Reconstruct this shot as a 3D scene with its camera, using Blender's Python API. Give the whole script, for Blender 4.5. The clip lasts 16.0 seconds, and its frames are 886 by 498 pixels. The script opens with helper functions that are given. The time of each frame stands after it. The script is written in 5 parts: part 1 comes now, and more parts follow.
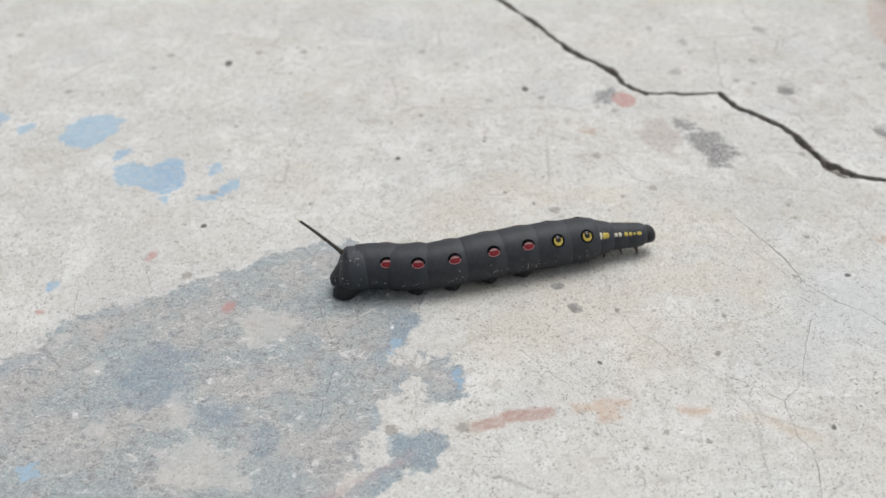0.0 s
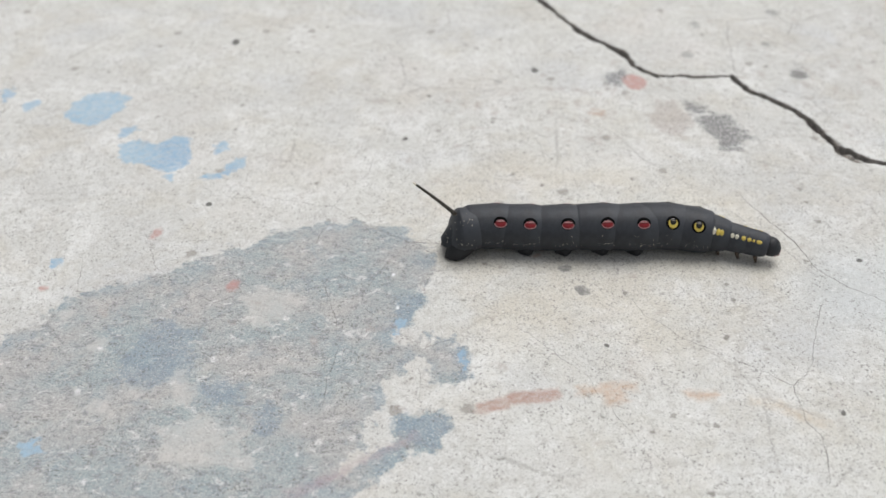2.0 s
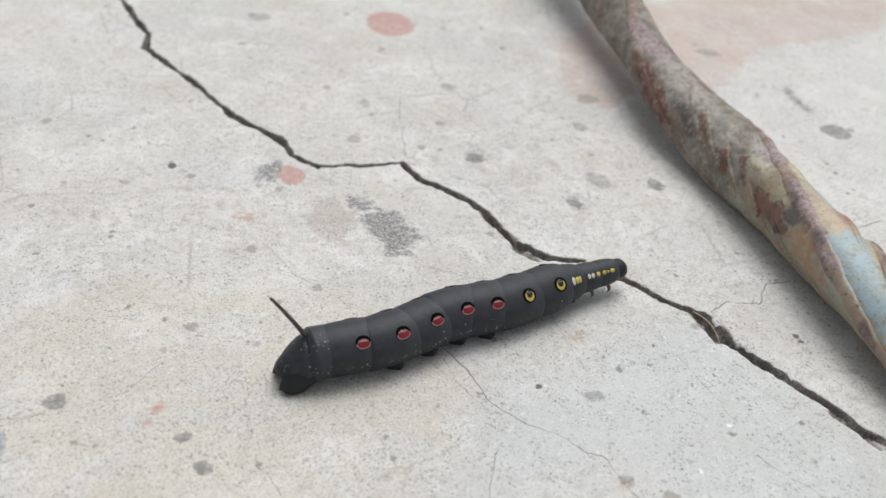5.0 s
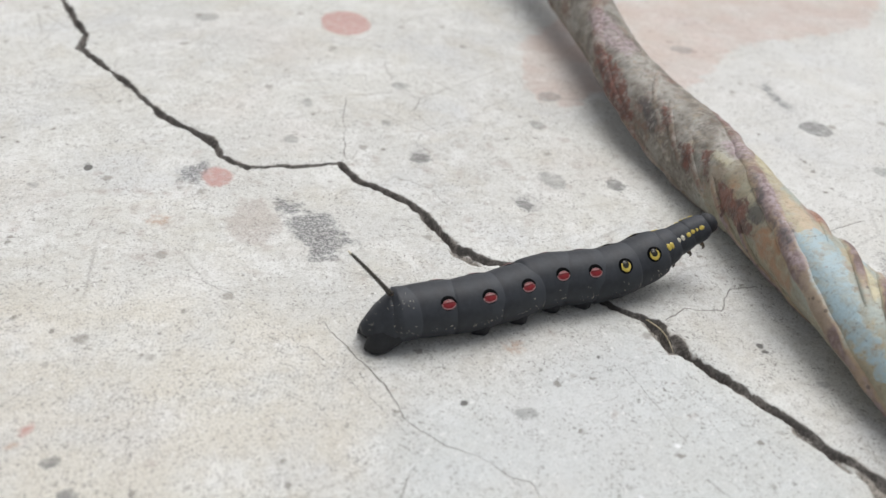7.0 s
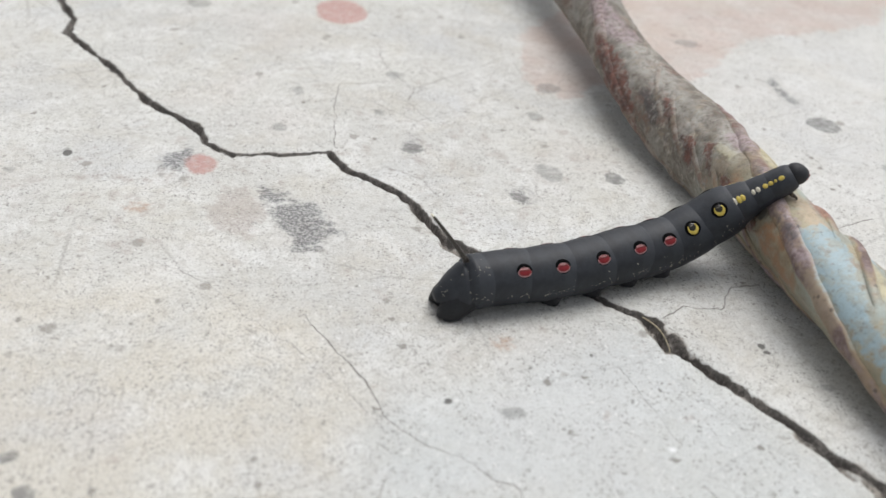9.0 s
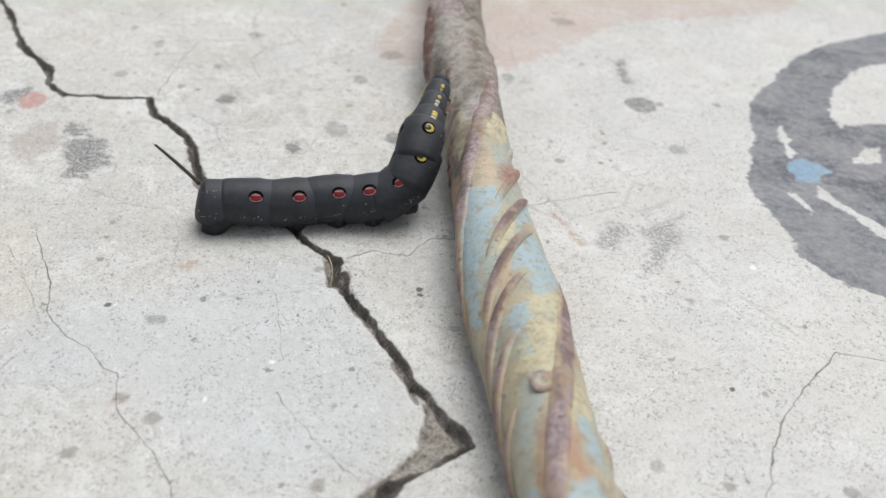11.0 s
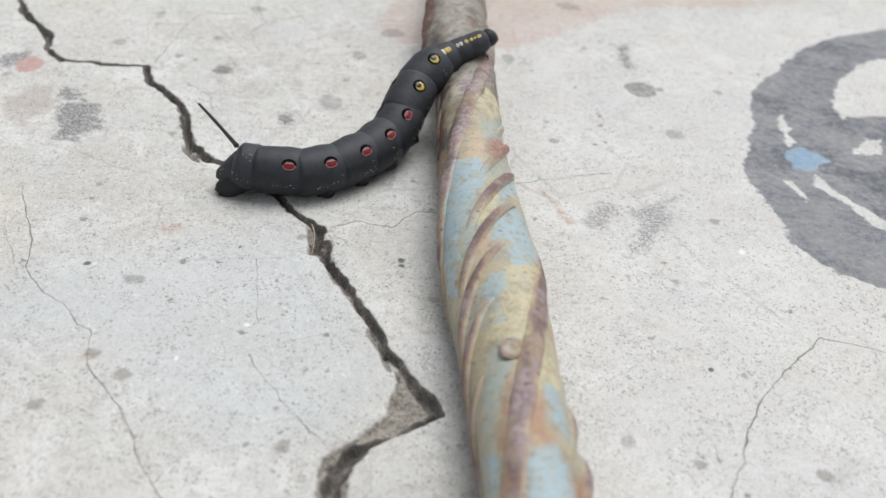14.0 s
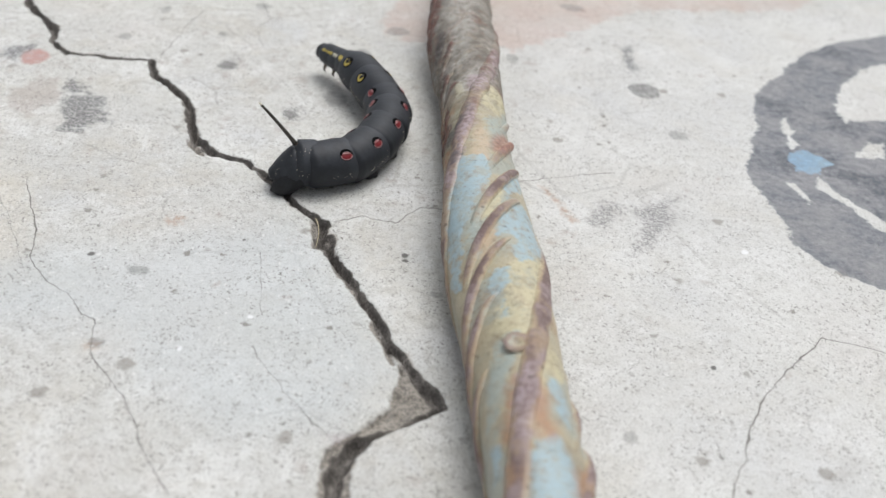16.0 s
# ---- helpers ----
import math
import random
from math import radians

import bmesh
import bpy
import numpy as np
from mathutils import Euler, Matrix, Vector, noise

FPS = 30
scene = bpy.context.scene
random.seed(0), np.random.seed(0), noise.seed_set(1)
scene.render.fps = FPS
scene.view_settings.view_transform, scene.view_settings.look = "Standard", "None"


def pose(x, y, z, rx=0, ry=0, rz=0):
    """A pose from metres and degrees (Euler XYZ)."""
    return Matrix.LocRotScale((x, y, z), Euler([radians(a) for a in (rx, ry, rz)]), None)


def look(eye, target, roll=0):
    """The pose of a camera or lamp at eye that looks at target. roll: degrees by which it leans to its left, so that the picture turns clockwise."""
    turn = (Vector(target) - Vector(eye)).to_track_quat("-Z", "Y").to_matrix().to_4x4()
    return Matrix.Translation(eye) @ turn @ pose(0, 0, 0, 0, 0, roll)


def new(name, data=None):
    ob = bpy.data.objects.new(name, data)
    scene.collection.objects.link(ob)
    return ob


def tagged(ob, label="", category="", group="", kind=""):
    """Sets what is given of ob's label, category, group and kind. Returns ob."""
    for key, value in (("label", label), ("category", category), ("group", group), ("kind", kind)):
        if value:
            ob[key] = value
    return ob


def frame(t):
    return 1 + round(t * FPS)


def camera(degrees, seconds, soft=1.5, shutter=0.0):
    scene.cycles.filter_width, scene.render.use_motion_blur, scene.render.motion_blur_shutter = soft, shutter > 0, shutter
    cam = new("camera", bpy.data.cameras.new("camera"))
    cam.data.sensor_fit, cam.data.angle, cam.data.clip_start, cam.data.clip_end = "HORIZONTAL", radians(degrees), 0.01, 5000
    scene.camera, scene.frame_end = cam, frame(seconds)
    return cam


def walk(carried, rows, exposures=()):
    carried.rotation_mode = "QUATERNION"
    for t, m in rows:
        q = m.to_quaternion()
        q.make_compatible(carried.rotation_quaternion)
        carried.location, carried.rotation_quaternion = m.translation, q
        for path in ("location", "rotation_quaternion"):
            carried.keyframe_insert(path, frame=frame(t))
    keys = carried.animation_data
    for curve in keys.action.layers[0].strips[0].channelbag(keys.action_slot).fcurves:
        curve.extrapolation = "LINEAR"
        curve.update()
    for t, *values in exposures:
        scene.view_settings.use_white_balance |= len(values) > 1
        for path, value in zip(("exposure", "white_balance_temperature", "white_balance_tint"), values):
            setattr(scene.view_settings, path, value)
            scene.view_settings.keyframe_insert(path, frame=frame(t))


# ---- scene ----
# ---- camera ----
cam = camera(50.61, 16.0)
cam.data.dof.use_dof = True
cam.data.dof.focus_distance = 0.198
cam.data.dof.aperture_fstop = 19.0
# seconds, place in metres, yaw, pitch and roll in degrees
PATH = [
    (0, 0.0000, 0.0000, 0.1400, -0.00, -37.77, 0.92),
    (0.5, -0.0002, 0.0004, 0.1392, 0.19, -37.90, 0.82),
    (1, -0.0001, 0.0011, 0.1378, 0.45, -38.09, 0.66),
    (1.5, -0.0003, 0.0013, 0.1375, 0.60, -38.43, 0.70),
    (2, 0.0002, 0.0008, 0.1375, 0.75, -38.56, 0.71),
    (2.5, 0.0020, 0.0028, 0.1361, 0.72, -38.38, 0.64),
    (3, 0.0044, 0.0114, 0.1308, -0.72, -38.38, -0.30),
    (3.2, 0.0069, 0.0158, 0.1269, -1.69, -38.14, -0.58),
    (3.5, 0.0132, 0.0289, 0.1258, -4.66, -38.94, -2.33),
    (3.8, 0.0213, 0.0356, 0.1300, -7.52, -38.42, -3.25),
    (4, 0.0223, 0.0362, 0.1275, -9.41, -36.26, -3.64),
    (4.5, 0.0263, 0.0417, 0.1245, -12.16, -35.54, -4.28),
    (5, 0.0312, 0.0442, 0.1261, -13.75, -35.05, -4.78),
    (5.2, 0.0352, 0.0501, 0.1259, -15.08, -34.33, -5.12),
    (7.5, 0.0544, 0.0552, 0.1099, -13.05, -33.51, -3.86),
    (8, 0.0562, 0.0580, 0.1085, -13.14, -33.23, -4.26),
    (8.5, 0.0568, 0.0581, 0.1074, -12.92, -33.36, -4.56),
    (9, 0.0577, 0.0578, 0.1069, -12.64, -33.58, -4.45),
    (9.5, 0.0680, 0.0583, 0.1125, -12.57, -34.04, -4.84),
    (9.6, 0.0729, 0.0554, 0.1151, -12.54, -33.61, -4.81),
    (9.7, 0.0737, 0.0528, 0.1156, -11.57, -33.92, -4.27),
    (9.9, 0.0856, 0.0397, 0.1185, -8.34, -34.89, -3.39),
    (10, 0.0924, 0.0359, 0.1192, -7.13, -35.24, -3.83),
    (10.1, 0.1039, 0.0317, 0.1209, -5.74, -35.42, -4.18),
    (10.2, 0.1173, 0.0292, 0.1239, -5.11, -35.78, -3.98),
    (12.3, 0.1502, 0.0203, 0.1147, -1.01, -35.69, -4.31),
    (12.5, 0.1504, 0.0204, 0.1162, -0.81, -36.07, -4.31),
    (13, 0.1501, 0.0198, 0.1156, -0.99, -35.82, -4.41),
    (13.5, 0.1499, 0.0202, 0.1160, -1.06, -35.92, -4.59),
    (14, 0.1496, 0.0201, 0.1160, -1.18, -36.00, -4.70),
    (14.5, 0.1498, 0.0199, 0.1151, -1.27, -36.05, -4.84),
    (15, 0.1496, 0.0200, 0.1143, -1.17, -36.02, -5.11),
    (15.5, 0.1488, 0.0198, 0.1143, -1.14, -35.92, -5.34),
    (16, 0.1485, 0.0188, 0.1145, -0.83, -35.73, -5.40),
]
walk(cam, [(t, pose(x, y, z, 90 + pitch, roll, yaw)) for t, x, y, z, yaw, pitch, roll in PATH],
     exposures=((0.0, -0.12, 6500, 10), (0.8, -0.08, 6500, 10), (4.5, -0.08, 6500, 10), (7.3, 0.0, 6500, 10), (10.2, 0.0, 6490, 10), (12.3, -0.015, 6430, 10), (16.0, -0.015, 6430, 10)))

# ---- light: a bright overcast sky, a little stronger from behind the bar ----
world = bpy.data.worlds.new("overcast_sky")
world.use_nodes = True
scene.world = world
sky = world.node_tree.nodes.new("ShaderNodeTexSky")
sky.sky_type = "NISHITA"
sky.sun_disc = False
sky.sun_elevation, sky.sun_rotation = radians(62), radians(35)
sky.air_density, sky.dust_density = 1.0, 4.0
cloud = world.node_tree.nodes.new("ShaderNodeHueSaturation")
cloud.inputs["Saturation"].default_value = 0.2
world.node_tree.links.new(sky.outputs[0], cloud.inputs["Color"])
world.node_tree.links.new(cloud.outputs[0], world.node_tree.nodes["Background"].inputs[0])
world.node_tree.nodes["Background"].inputs[1].default_value = 0.119
sun_data = bpy.data.lights.new("sun", "SUN")
sun_data.energy, sun_data.angle, sun_data.color = 1.71, radians(42), (1.0, 0.985, 0.965)
sun = new("sun", sun_data)
sun.matrix_world = look((0.34, 0.42, 1.6), (0, 0, 0))

# ---- materials ----


class Nodes:
    """A node tree with short calls."""

    def __init__(self, name, placed=False):
        self.mat = bpy.data.materials.new(name)
        self.mat.use_nodes = True
        self.tree = self.mat.node_tree
        self.bsdf = self.tree.nodes["Principled BSDF"]
        fixed = self.tree.nodes.new("ShaderNodeNewGeometry").outputs["Position"]
        self.coords = fixed if placed else self.tree.nodes.new("ShaderNodeTexCoord").outputs["Object"]

    def add(self, kind, **values):
        node = self.tree.nodes.new(kind)
        for key, value in values.items():
            self.put(node.inputs[key.replace("_", " ")], value)
        return node

    def put(self, socket, value):
        if isinstance(value, bpy.types.NodeSocket):
            self.tree.links.new(value, socket)
        else:
            socket.default_value = value

    def math(self, op, a, b=0.0, c=0.0, clamp=False):
        node = self.tree.nodes.new("ShaderNodeMath")
        node.operation, node.use_clamp = op, clamp
        for socket, value in zip(node.inputs, (a, b, c)):
            self.put(socket, value)
        return node.outputs[0]

    def noise(self, scale, detail=4.0, rough=0.55, at=None, warp=0.0):
        node = self.add("ShaderNodeTexNoise", Scale=scale, Detail=detail, Roughness=rough, Distortion=warp, Vector=at or self.coords)
        return node.outputs["Fac"]

    def cells(self, scale, at=None, feature="F1"):
        node = self.add("ShaderNodeTexVoronoi", Scale=scale, Vector=at or self.coords)
        node.feature = feature
        return node.outputs

    def ramp(self, value, low, high):
        """0 below low, 1 above high."""
        node = self.add("ShaderNodeMapRange", Value=value, From_Min=low, From_Max=high)
        node.interpolation_type = "SMOOTHSTEP"
        return node.outputs[0]

    def mix(self, fac, a, b):
        node = self.tree.nodes.new("ShaderNodeMix")
        node.data_type = "RGBA"
        for key, value in ((0, fac), (6, a), (7, b)):
            self.put(node.inputs[key], (*value, 1) if isinstance(value, tuple) else value)
        return node.outputs[2]

    def field(self, name):
        node = self.tree.nodes.new("ShaderNodeAttribute")
        node.attribute_name = name
        return node.outputs["Fac"]

    def done(self, color, rough=0.8, bump=None, strength=0.3, distance=0.0002, **more):
        self.put(self.bsdf.inputs["Base Color"], (*color, 1) if isinstance(color, tuple) else color)
        self.put(self.bsdf.inputs["Roughness"], rough)
        for key, value in more.items():
            self.put(self.bsdf.inputs[key.replace("_", " ")], value)
        if bump is not None:
            node = self.add("ShaderNodeBump", Strength=strength, Distance=distance, Height=bump)
            self.put(self.bsdf.inputs["Normal"], node.outputs[0])
        return self.mat


def concrete():
    n = Nodes("old_concrete")
    wobble = n.add("ShaderNodeTexNoise", Scale=900.0, Detail=3.0, Vector=n.coords).outputs["Color"]
    shift = n.tree.nodes.new("ShaderNodeVectorMath")
    shift.operation = "MULTIPLY_ADD"
    for k, value in enumerate((wobble, (0.0022, 0.0022, 0.0), n.coords)):
        n.put(shift.inputs[k], value)
    bent = shift.outputs[0]
    broad, mid, fine, grain = n.noise(16, 3), n.noise(70, 5, 0.6), n.noise(420, 6, 0.65), n.noise(1900, 4, 0.7)
    edge = n.math("ADD", n.math("MULTIPLY", n.math("SUBTRACT", n.noise(650, 5, 0.65), 0.5), 2.2),
                  n.math("MULTIPLY", n.math("SUBTRACT", grain, 0.5), 0.8))

    tatter = n.math("SUBTRACT", n.noise(150, 6, 0.7), 0.5)

    def mask(name, soft=0.25, rag=1.0, most=1.0, torn=0.0):
        away = n.math("MULTIPLY_ADD", tatter, torn, n.math("MULTIPLY_ADD", edge, rag, n.field(name)))
        return n.math("MULTIPLY", n.ramp(away, soft, -soft), most)

    col = n.mix(n.ramp(broad, 0.35, 0.65), (0.625, 0.626, 0.59), (0.57, 0.573, 0.55))
    col = n.mix(n.math("MULTIPLY", n.ramp(n.noise(58, 8, 0.72, warp=0.3), 0.45, 0.64), 0.6), col, (0.755, 0.762, 0.745))
    col = n.mix(n.math("MULTIPLY", n.ramp(n.noise(38, 7, 0.72, warp=0.3), 0.47, 0.66), 0.42), col, (0.52, 0.485, 0.405))
    tint = n.noise(22, 4, 0.6)
    col = n.mix(n.math("MULTIPLY", n.ramp(tint, 0.52, 0.68), 0.4), col, (0.545, 0.565, 0.585))
    col = n.mix(n.math("MULTIPLY", n.ramp(tint, 0.48, 0.32), 0.35), col, (0.61, 0.575, 0.54))
    craze = n.cells(34, bent, "DISTANCE_TO_EDGE")["Distance"]
    craze = n.math("MULTIPLY", n.ramp(n.math("MULTIPLY_ADD", n.math("SUBTRACT", fine, 0.5), 0.02, craze), 0.011, 0.004), n.ramp(n.noise(26, 3), 0.5, 0.62))
    col = n.mix(n.math("MULTIPLY", craze, 0.38), col, (0.20, 0.185, 0.165))
    col = n.mix(n.math("MULTIPLY", n.ramp(fine, 0.46, 0.68), 0.42), col, (0.38, 0.36, 0.325))
    col = n.mix(n.math("MULTIPLY", n.ramp(grain, 0.52, 0.68), 0.55), col, (0.28, 0.27, 0.245))
    col = n.mix(n.math("MULTIPLY", n.ramp(n.noise(1300, 4, 0.7), 0.56, 0.70), 0.55), col, (0.74, 0.735, 0.72))
    col = n.mix(mask("wash", 8.0, 3.5, 0.55), col, (0.54, 0.58, 0.595))
    col = n.mix(mask("white", 9.0, 3.0, 0.38, 8.0), col, (0.67, 0.675, 0.665))
    col = n.mix(n.math("MULTIPLY", mask("tan", 8.0, 3.0, 0.42, 10.0), n.ramp(n.noise(55, 4), 0.32, 0.6)), col, (0.60, 0.545, 0.435))
    col = n.mix(n.math("MULTIPLY", n.ramp(n.noise(3400, 3, 0.75), 0.52, 0.66), 0.34), col, (0.33, 0.315, 0.285))
    col = n.mix(n.math("MULTIPLY", n.ramp(n.noise(2900, 3, 0.75), 0.54, 0.66), 0.34), col, (0.76, 0.755, 0.74))
    # fine sand and pores
    pores = n.cells(1250, bent)
    chance = n.math("GREATER_THAN", n.add("ShaderNodeSeparateColor", Color=pores["Color"]).outputs[0], 0.55)
    pore = n.math("MULTIPLY", n.math("MULTIPLY", n.ramp(n.math("MULTIPLY_ADD", grain, 0.25, pores["Distance"]), 0.46, 0.30), chance), n.ramp(mid, 0.36, 0.60))
    col = n.mix(n.math("MULTIPLY", pore, 0.6), col, (0.13, 0.12, 0.105))
    sand = n.cells(1750, bent)
    picked = n.math("GREATER_THAN", n.add("ShaderNodeSeparateColor", Color=sand["Color"]).outputs[1], 0.62)
    pit = n.math("MULTIPLY", n.math("MULTIPLY", n.ramp(sand["Distance"], 0.42, 0.26), picked), n.ramp(n.noise(130, 4), 0.34, 0.58))
    col = n.mix(n.math("MULTIPLY", pit, 0.6), col, (0.16, 0.15, 0.135))
    pale = n.math("LESS_THAN", n.add("ShaderNodeSeparateColor", Color=sand["Color"]).outputs[1], 0.07)
    col = n.mix(n.math("MULTIPLY", n.math("MULTIPLY", n.ramp(sand["Distance"], 0.5, 0.3), pale), 0.45), col, (0.80, 0.795, 0.78))
    flecks = n.cells(120, bent)
    rare = n.math("GREATER_THAN", n.add("ShaderNodeSeparateColor", Color=flecks["Color"]).outputs[1], 0.70)
    fleck = n.math("MULTIPLY", n.ramp(n.math("MULTIPLY_ADD", n.add("ShaderNodeSeparateColor", Color=flecks["Color"]).outputs[2], 0.13, flecks["Distance"]), 0.21, 0.13), rare)
    col = n.mix(n.math("MULTIPLY", fleck, 0.65), col, (0.26, 0.235, 0.21))
    bits = n.cells(260, bent)
    odd = n.math("GREATER_THAN", n.add("ShaderNodeSeparateColor", Color=bits["Color"]).outputs[0], 0.72)
    bit = n.math("MULTIPLY", n.math("MULTIPLY", n.ramp(n.math("MULTIPLY_ADD", grain, 0.25, bits["Distance"]), 0.34, 0.24), odd), n.ramp(n.noise(28, 3), 0.44, 0.58))
    col = n.mix(n.math("MULTIPLY", bit, 0.72), col, (0.19, 0.17, 0.15))
    # paints, old under new
    worn = n.ramp(n.noise(500, 8, 0.75), 0.36, 0.62)
    worn_broad = n.ramp(n.noise(60, 5, 0.6), 0.38, 0.62)
    speckle = n.ramp(n.noise(1500, 5, 0.8), 0.42, 0.56)
    grey = mask("grey", 0.7, 2.4, 1.0, 16.0)
    brushed = n.add("ShaderNodeMapping", Vector=n.coords, Rotation=(0.0, 0.0, 1.0), Scale=(0.6, 1.0, 1.0)).outputs[0]
    grey_paint = n.mix(worn_broad, (0.405, 0.40, 0.388), (0.31, 0.36, 0.37))
    grey_paint = n.mix(n.math("MULTIPLY", n.ramp(n.noise(130, 8, 0.75, warp=0.4), 0.50, 0.64), 0.42), grey_paint, (0.52, 0.505, 0.46))
    grey_paint = n.mix(n.math("MULTIPLY", n.ramp(n.noise(140, 7, 0.7, warp=0.5), 0.52, 0.66), 0.5), grey_paint, (0.27, 0.325, 0.36))
    grey_paint = n.mix(n.math("MULTIPLY", n.ramp(n.noise(620, 6, 0.75, brushed), 0.50, 0.62), 0.6), grey_paint, (0.19, 0.19, 0.20))
    grey_paint = n.mix(n.math("MULTIPLY", n.ramp(n.noise(380, 7, 0.8, brushed, 1.5), 0.54, 0.64), 0.75), grey_paint, (0.68, 0.675, 0.66))
    grey_paint = n.mix(n.math("MULTIPLY", n.ramp(n.noise(1700, 4, 0.7), 0.58, 0.70), 0.7), grey_paint, (0.12, 0.12, 0.125))
    grey_paint = n.mix(n.math("MULTIPLY", n.ramp(n.cells(150, bent)["Distance"], 0.16, 0.06), n.ramp(n.noise(90, 2), 0.45, 0.6)), grey_paint, (0.74, 0.74, 0.735))
    col = n.mix(n.math("MULTIPLY", grey, 0.95), col, grey_paint)
    rim = n.math("MULTIPLY", grey, n.ramp(n.math("MULTIPLY_ADD", edge, 2.0, n.field("grey")), -5.5, -0.6))
    col = n.mix(n.math("MULTIPLY", n.math("MULTIPLY", rim, n.ramp(n.noise(110, 4), 0.42, 0.6)), 0.5), col, (0.27, 0.345, 0.395))
    col = n.mix(n.math("MULTIPLY", mask("slate", 1.4, 2.4, 0.66, 14.0), n.math("MULTIPLY_ADD", worn, 0.35, 0.65)), col, (0.205, 0.275, 0.335))
    sandy = mask("tan", 9.0, 3.0, 1.0, 10.0)
    coarse = n.math("MAXIMUM", grey, n.math("MULTIPLY_ADD", sandy, 0.65, 0.22))
    col = n.mix(n.math("MULTIPLY", n.math("MULTIPLY", n.ramp(n.noise(1900, 3, 0.8), 0.52, 0.62), coarse), 0.35), col, (0.13, 0.125, 0.12))
    col = n.mix(n.math("MULTIPLY", n.math("MULTIPLY", n.ramp(n.noise(2300, 3, 0.8), 0.53, 0.63), coarse), 0.35), col, (0.78, 0.77, 0.75))
    col = n.mix(n.math("MULTIPLY", n.math("MULTIPLY", n.math("MAXIMUM", pore, pit), grey), 0.6), col, (0.12, 0.115, 0.11))
    col = n.mix(n.math("MULTIPLY", mask("bare", 1.2, 2.4, 0.5, 13.0), n.math("MULTIPLY_ADD", worn, 0.3, 0.7)), col, (0.60, 0.585, 0.55))
    col = n.mix(n.math("MULTIPLY", mask("pink", 1.5, 1.5, 0.45, 16.0), n.math("MULTIPLY_ADD", worn_broad, 0.4, 0.6)), col, (0.50, 0.34, 0.285))
    col = n.mix(n.math("MULTIPLY", mask("rust", 0.8, 1.5, 0.62), worn), col, (0.40, 0.24, 0.15))
    col = n.mix(n.math("MULTIPLY", mask("orange", 1.3, 1.2, 0.6, 3.0), n.math("MULTIPLY_ADD", worn, 0.6, 0.4)), col, (0.51, 0.315, 0.185))
    col = n.mix(n.math("MULTIPLY", mask("ochre", 1.8, 1.2, 0.42, 4.0), n.math("MULTIPLY_ADD", worn, 0.6, 0.4)), col, (0.52, 0.39, 0.24))
    col = n.mix(n.math("MULTIPLY", mask("brick", 0.7, 0.9, 0.78, 2.0), n.math("MULTIPLY_ADD", worn, 0.45, 0.55)), col, (0.39, 0.225, 0.175))
    col = n.mix(n.math("MULTIPLY", mask("mauve", 1.0, 1.5, 0.5), n.math("MULTIPLY_ADD", worn, 0.5, 0.5)), col, (0.36, 0.27, 0.29))
    col = n.mix(n.math("MULTIPLY", mask("red", 0.6, 1.0, 0.80), n.math("MULTIPLY_ADD", worn, 0.35, 0.65)), col, (0.46, 0.235, 0.205))
    col = n.mix(n.math("MULTIPLY", mask("ring", 0.4, 1.5, 0.95, 4.0), n.math("MULTIPLY_ADD", worn, 0.22, 0.78)), col,
                n.mix(n.ramp(n.noise(85, 7, 0.7, brushed), 0.42, 0.6), n.mix(n.ramp(n.noise(34, 7, 0.7), 0.46, 0.58), (0.15, 0.16, 0.185), (0.08, 0.09, 0.115)), (0.225, 0.228, 0.245)))
    col = n.mix(n.math("MULTIPLY", mask("blue", 0.45, 1.6, 0.95, 8.0), n.math("MULTIPLY_ADD", worn, 0.42, 0.58)), col, n.mix(worn_broad, (0.27, 0.41, 0.55), (0.33, 0.47, 0.58)))
    col = n.mix(n.math("MULTIPLY", mask("dust", 2.0, 3.0, 0.8, 14.0), speckle), col, (0.20, 0.19, 0.195))
    col = n.mix(n.math("MULTIPLY", mask("umber", 1.0, 1.8, 0.48, 9.0), n.math("MULTIPLY_ADD", speckle, 0.6, 0.4)), col, (0.33, 0.265, 0.235))
    col = n.mix(n.math("MULTIPLY", mask("soot", 1.5, 3.4, 0.85, 13.0), n.math("MULTIPLY_ADD", speckle, 0.7, 0.3)), col, (0.10, 0.10, 0.11))
    col = n.mix(n.math("MULTIPLY", mask("grey_spot", 0.4, 1.1, 0.58, 2.0), n.math("MULTIPLY_ADD", worn, 0.5, 0.5)), col, (0.19, 0.187, 0.182))
    col = n.mix(n.math("MULTIPLY", mask("firm_spot", 0.25, 1.0, 0.88, 2.0), n.math("MULTIPLY_ADD", worn, 0.5, 0.5)), col, (0.185, 0.183, 0.178))
    col = n.mix(mask("dark_spot", 0.15, 0.3, 0.85), col, (0.08, 0.075, 0.07))
    col = n.mix(mask("white_spot", 0.2, 0.3, 0.75), col, (0.82, 0.83, 0.84))
    # cracks and broken edges
    across = n.math("ABSOLUTE", n.math("MULTIPLY_ADD", n.math("SUBTRACT", grain, 0.5), 0.9, n.field("hair_side")))
    line = n.math("MULTIPLY", n.ramp(across, 1.7, 0.5), n.ramp(n.field("hair"), 0.9, 0.6))
    col = n.mix(n.math("MULTIPLY", line, n.math("MULTIPLY_ADD", n.ramp(n.noise(150, 4), 0.42, 0.60), 0.46, n.math("MULTIPLY_ADD", n.field("hair_bold"), 0.34, 0.08))), col, (0.13, 0.115, 0.10))
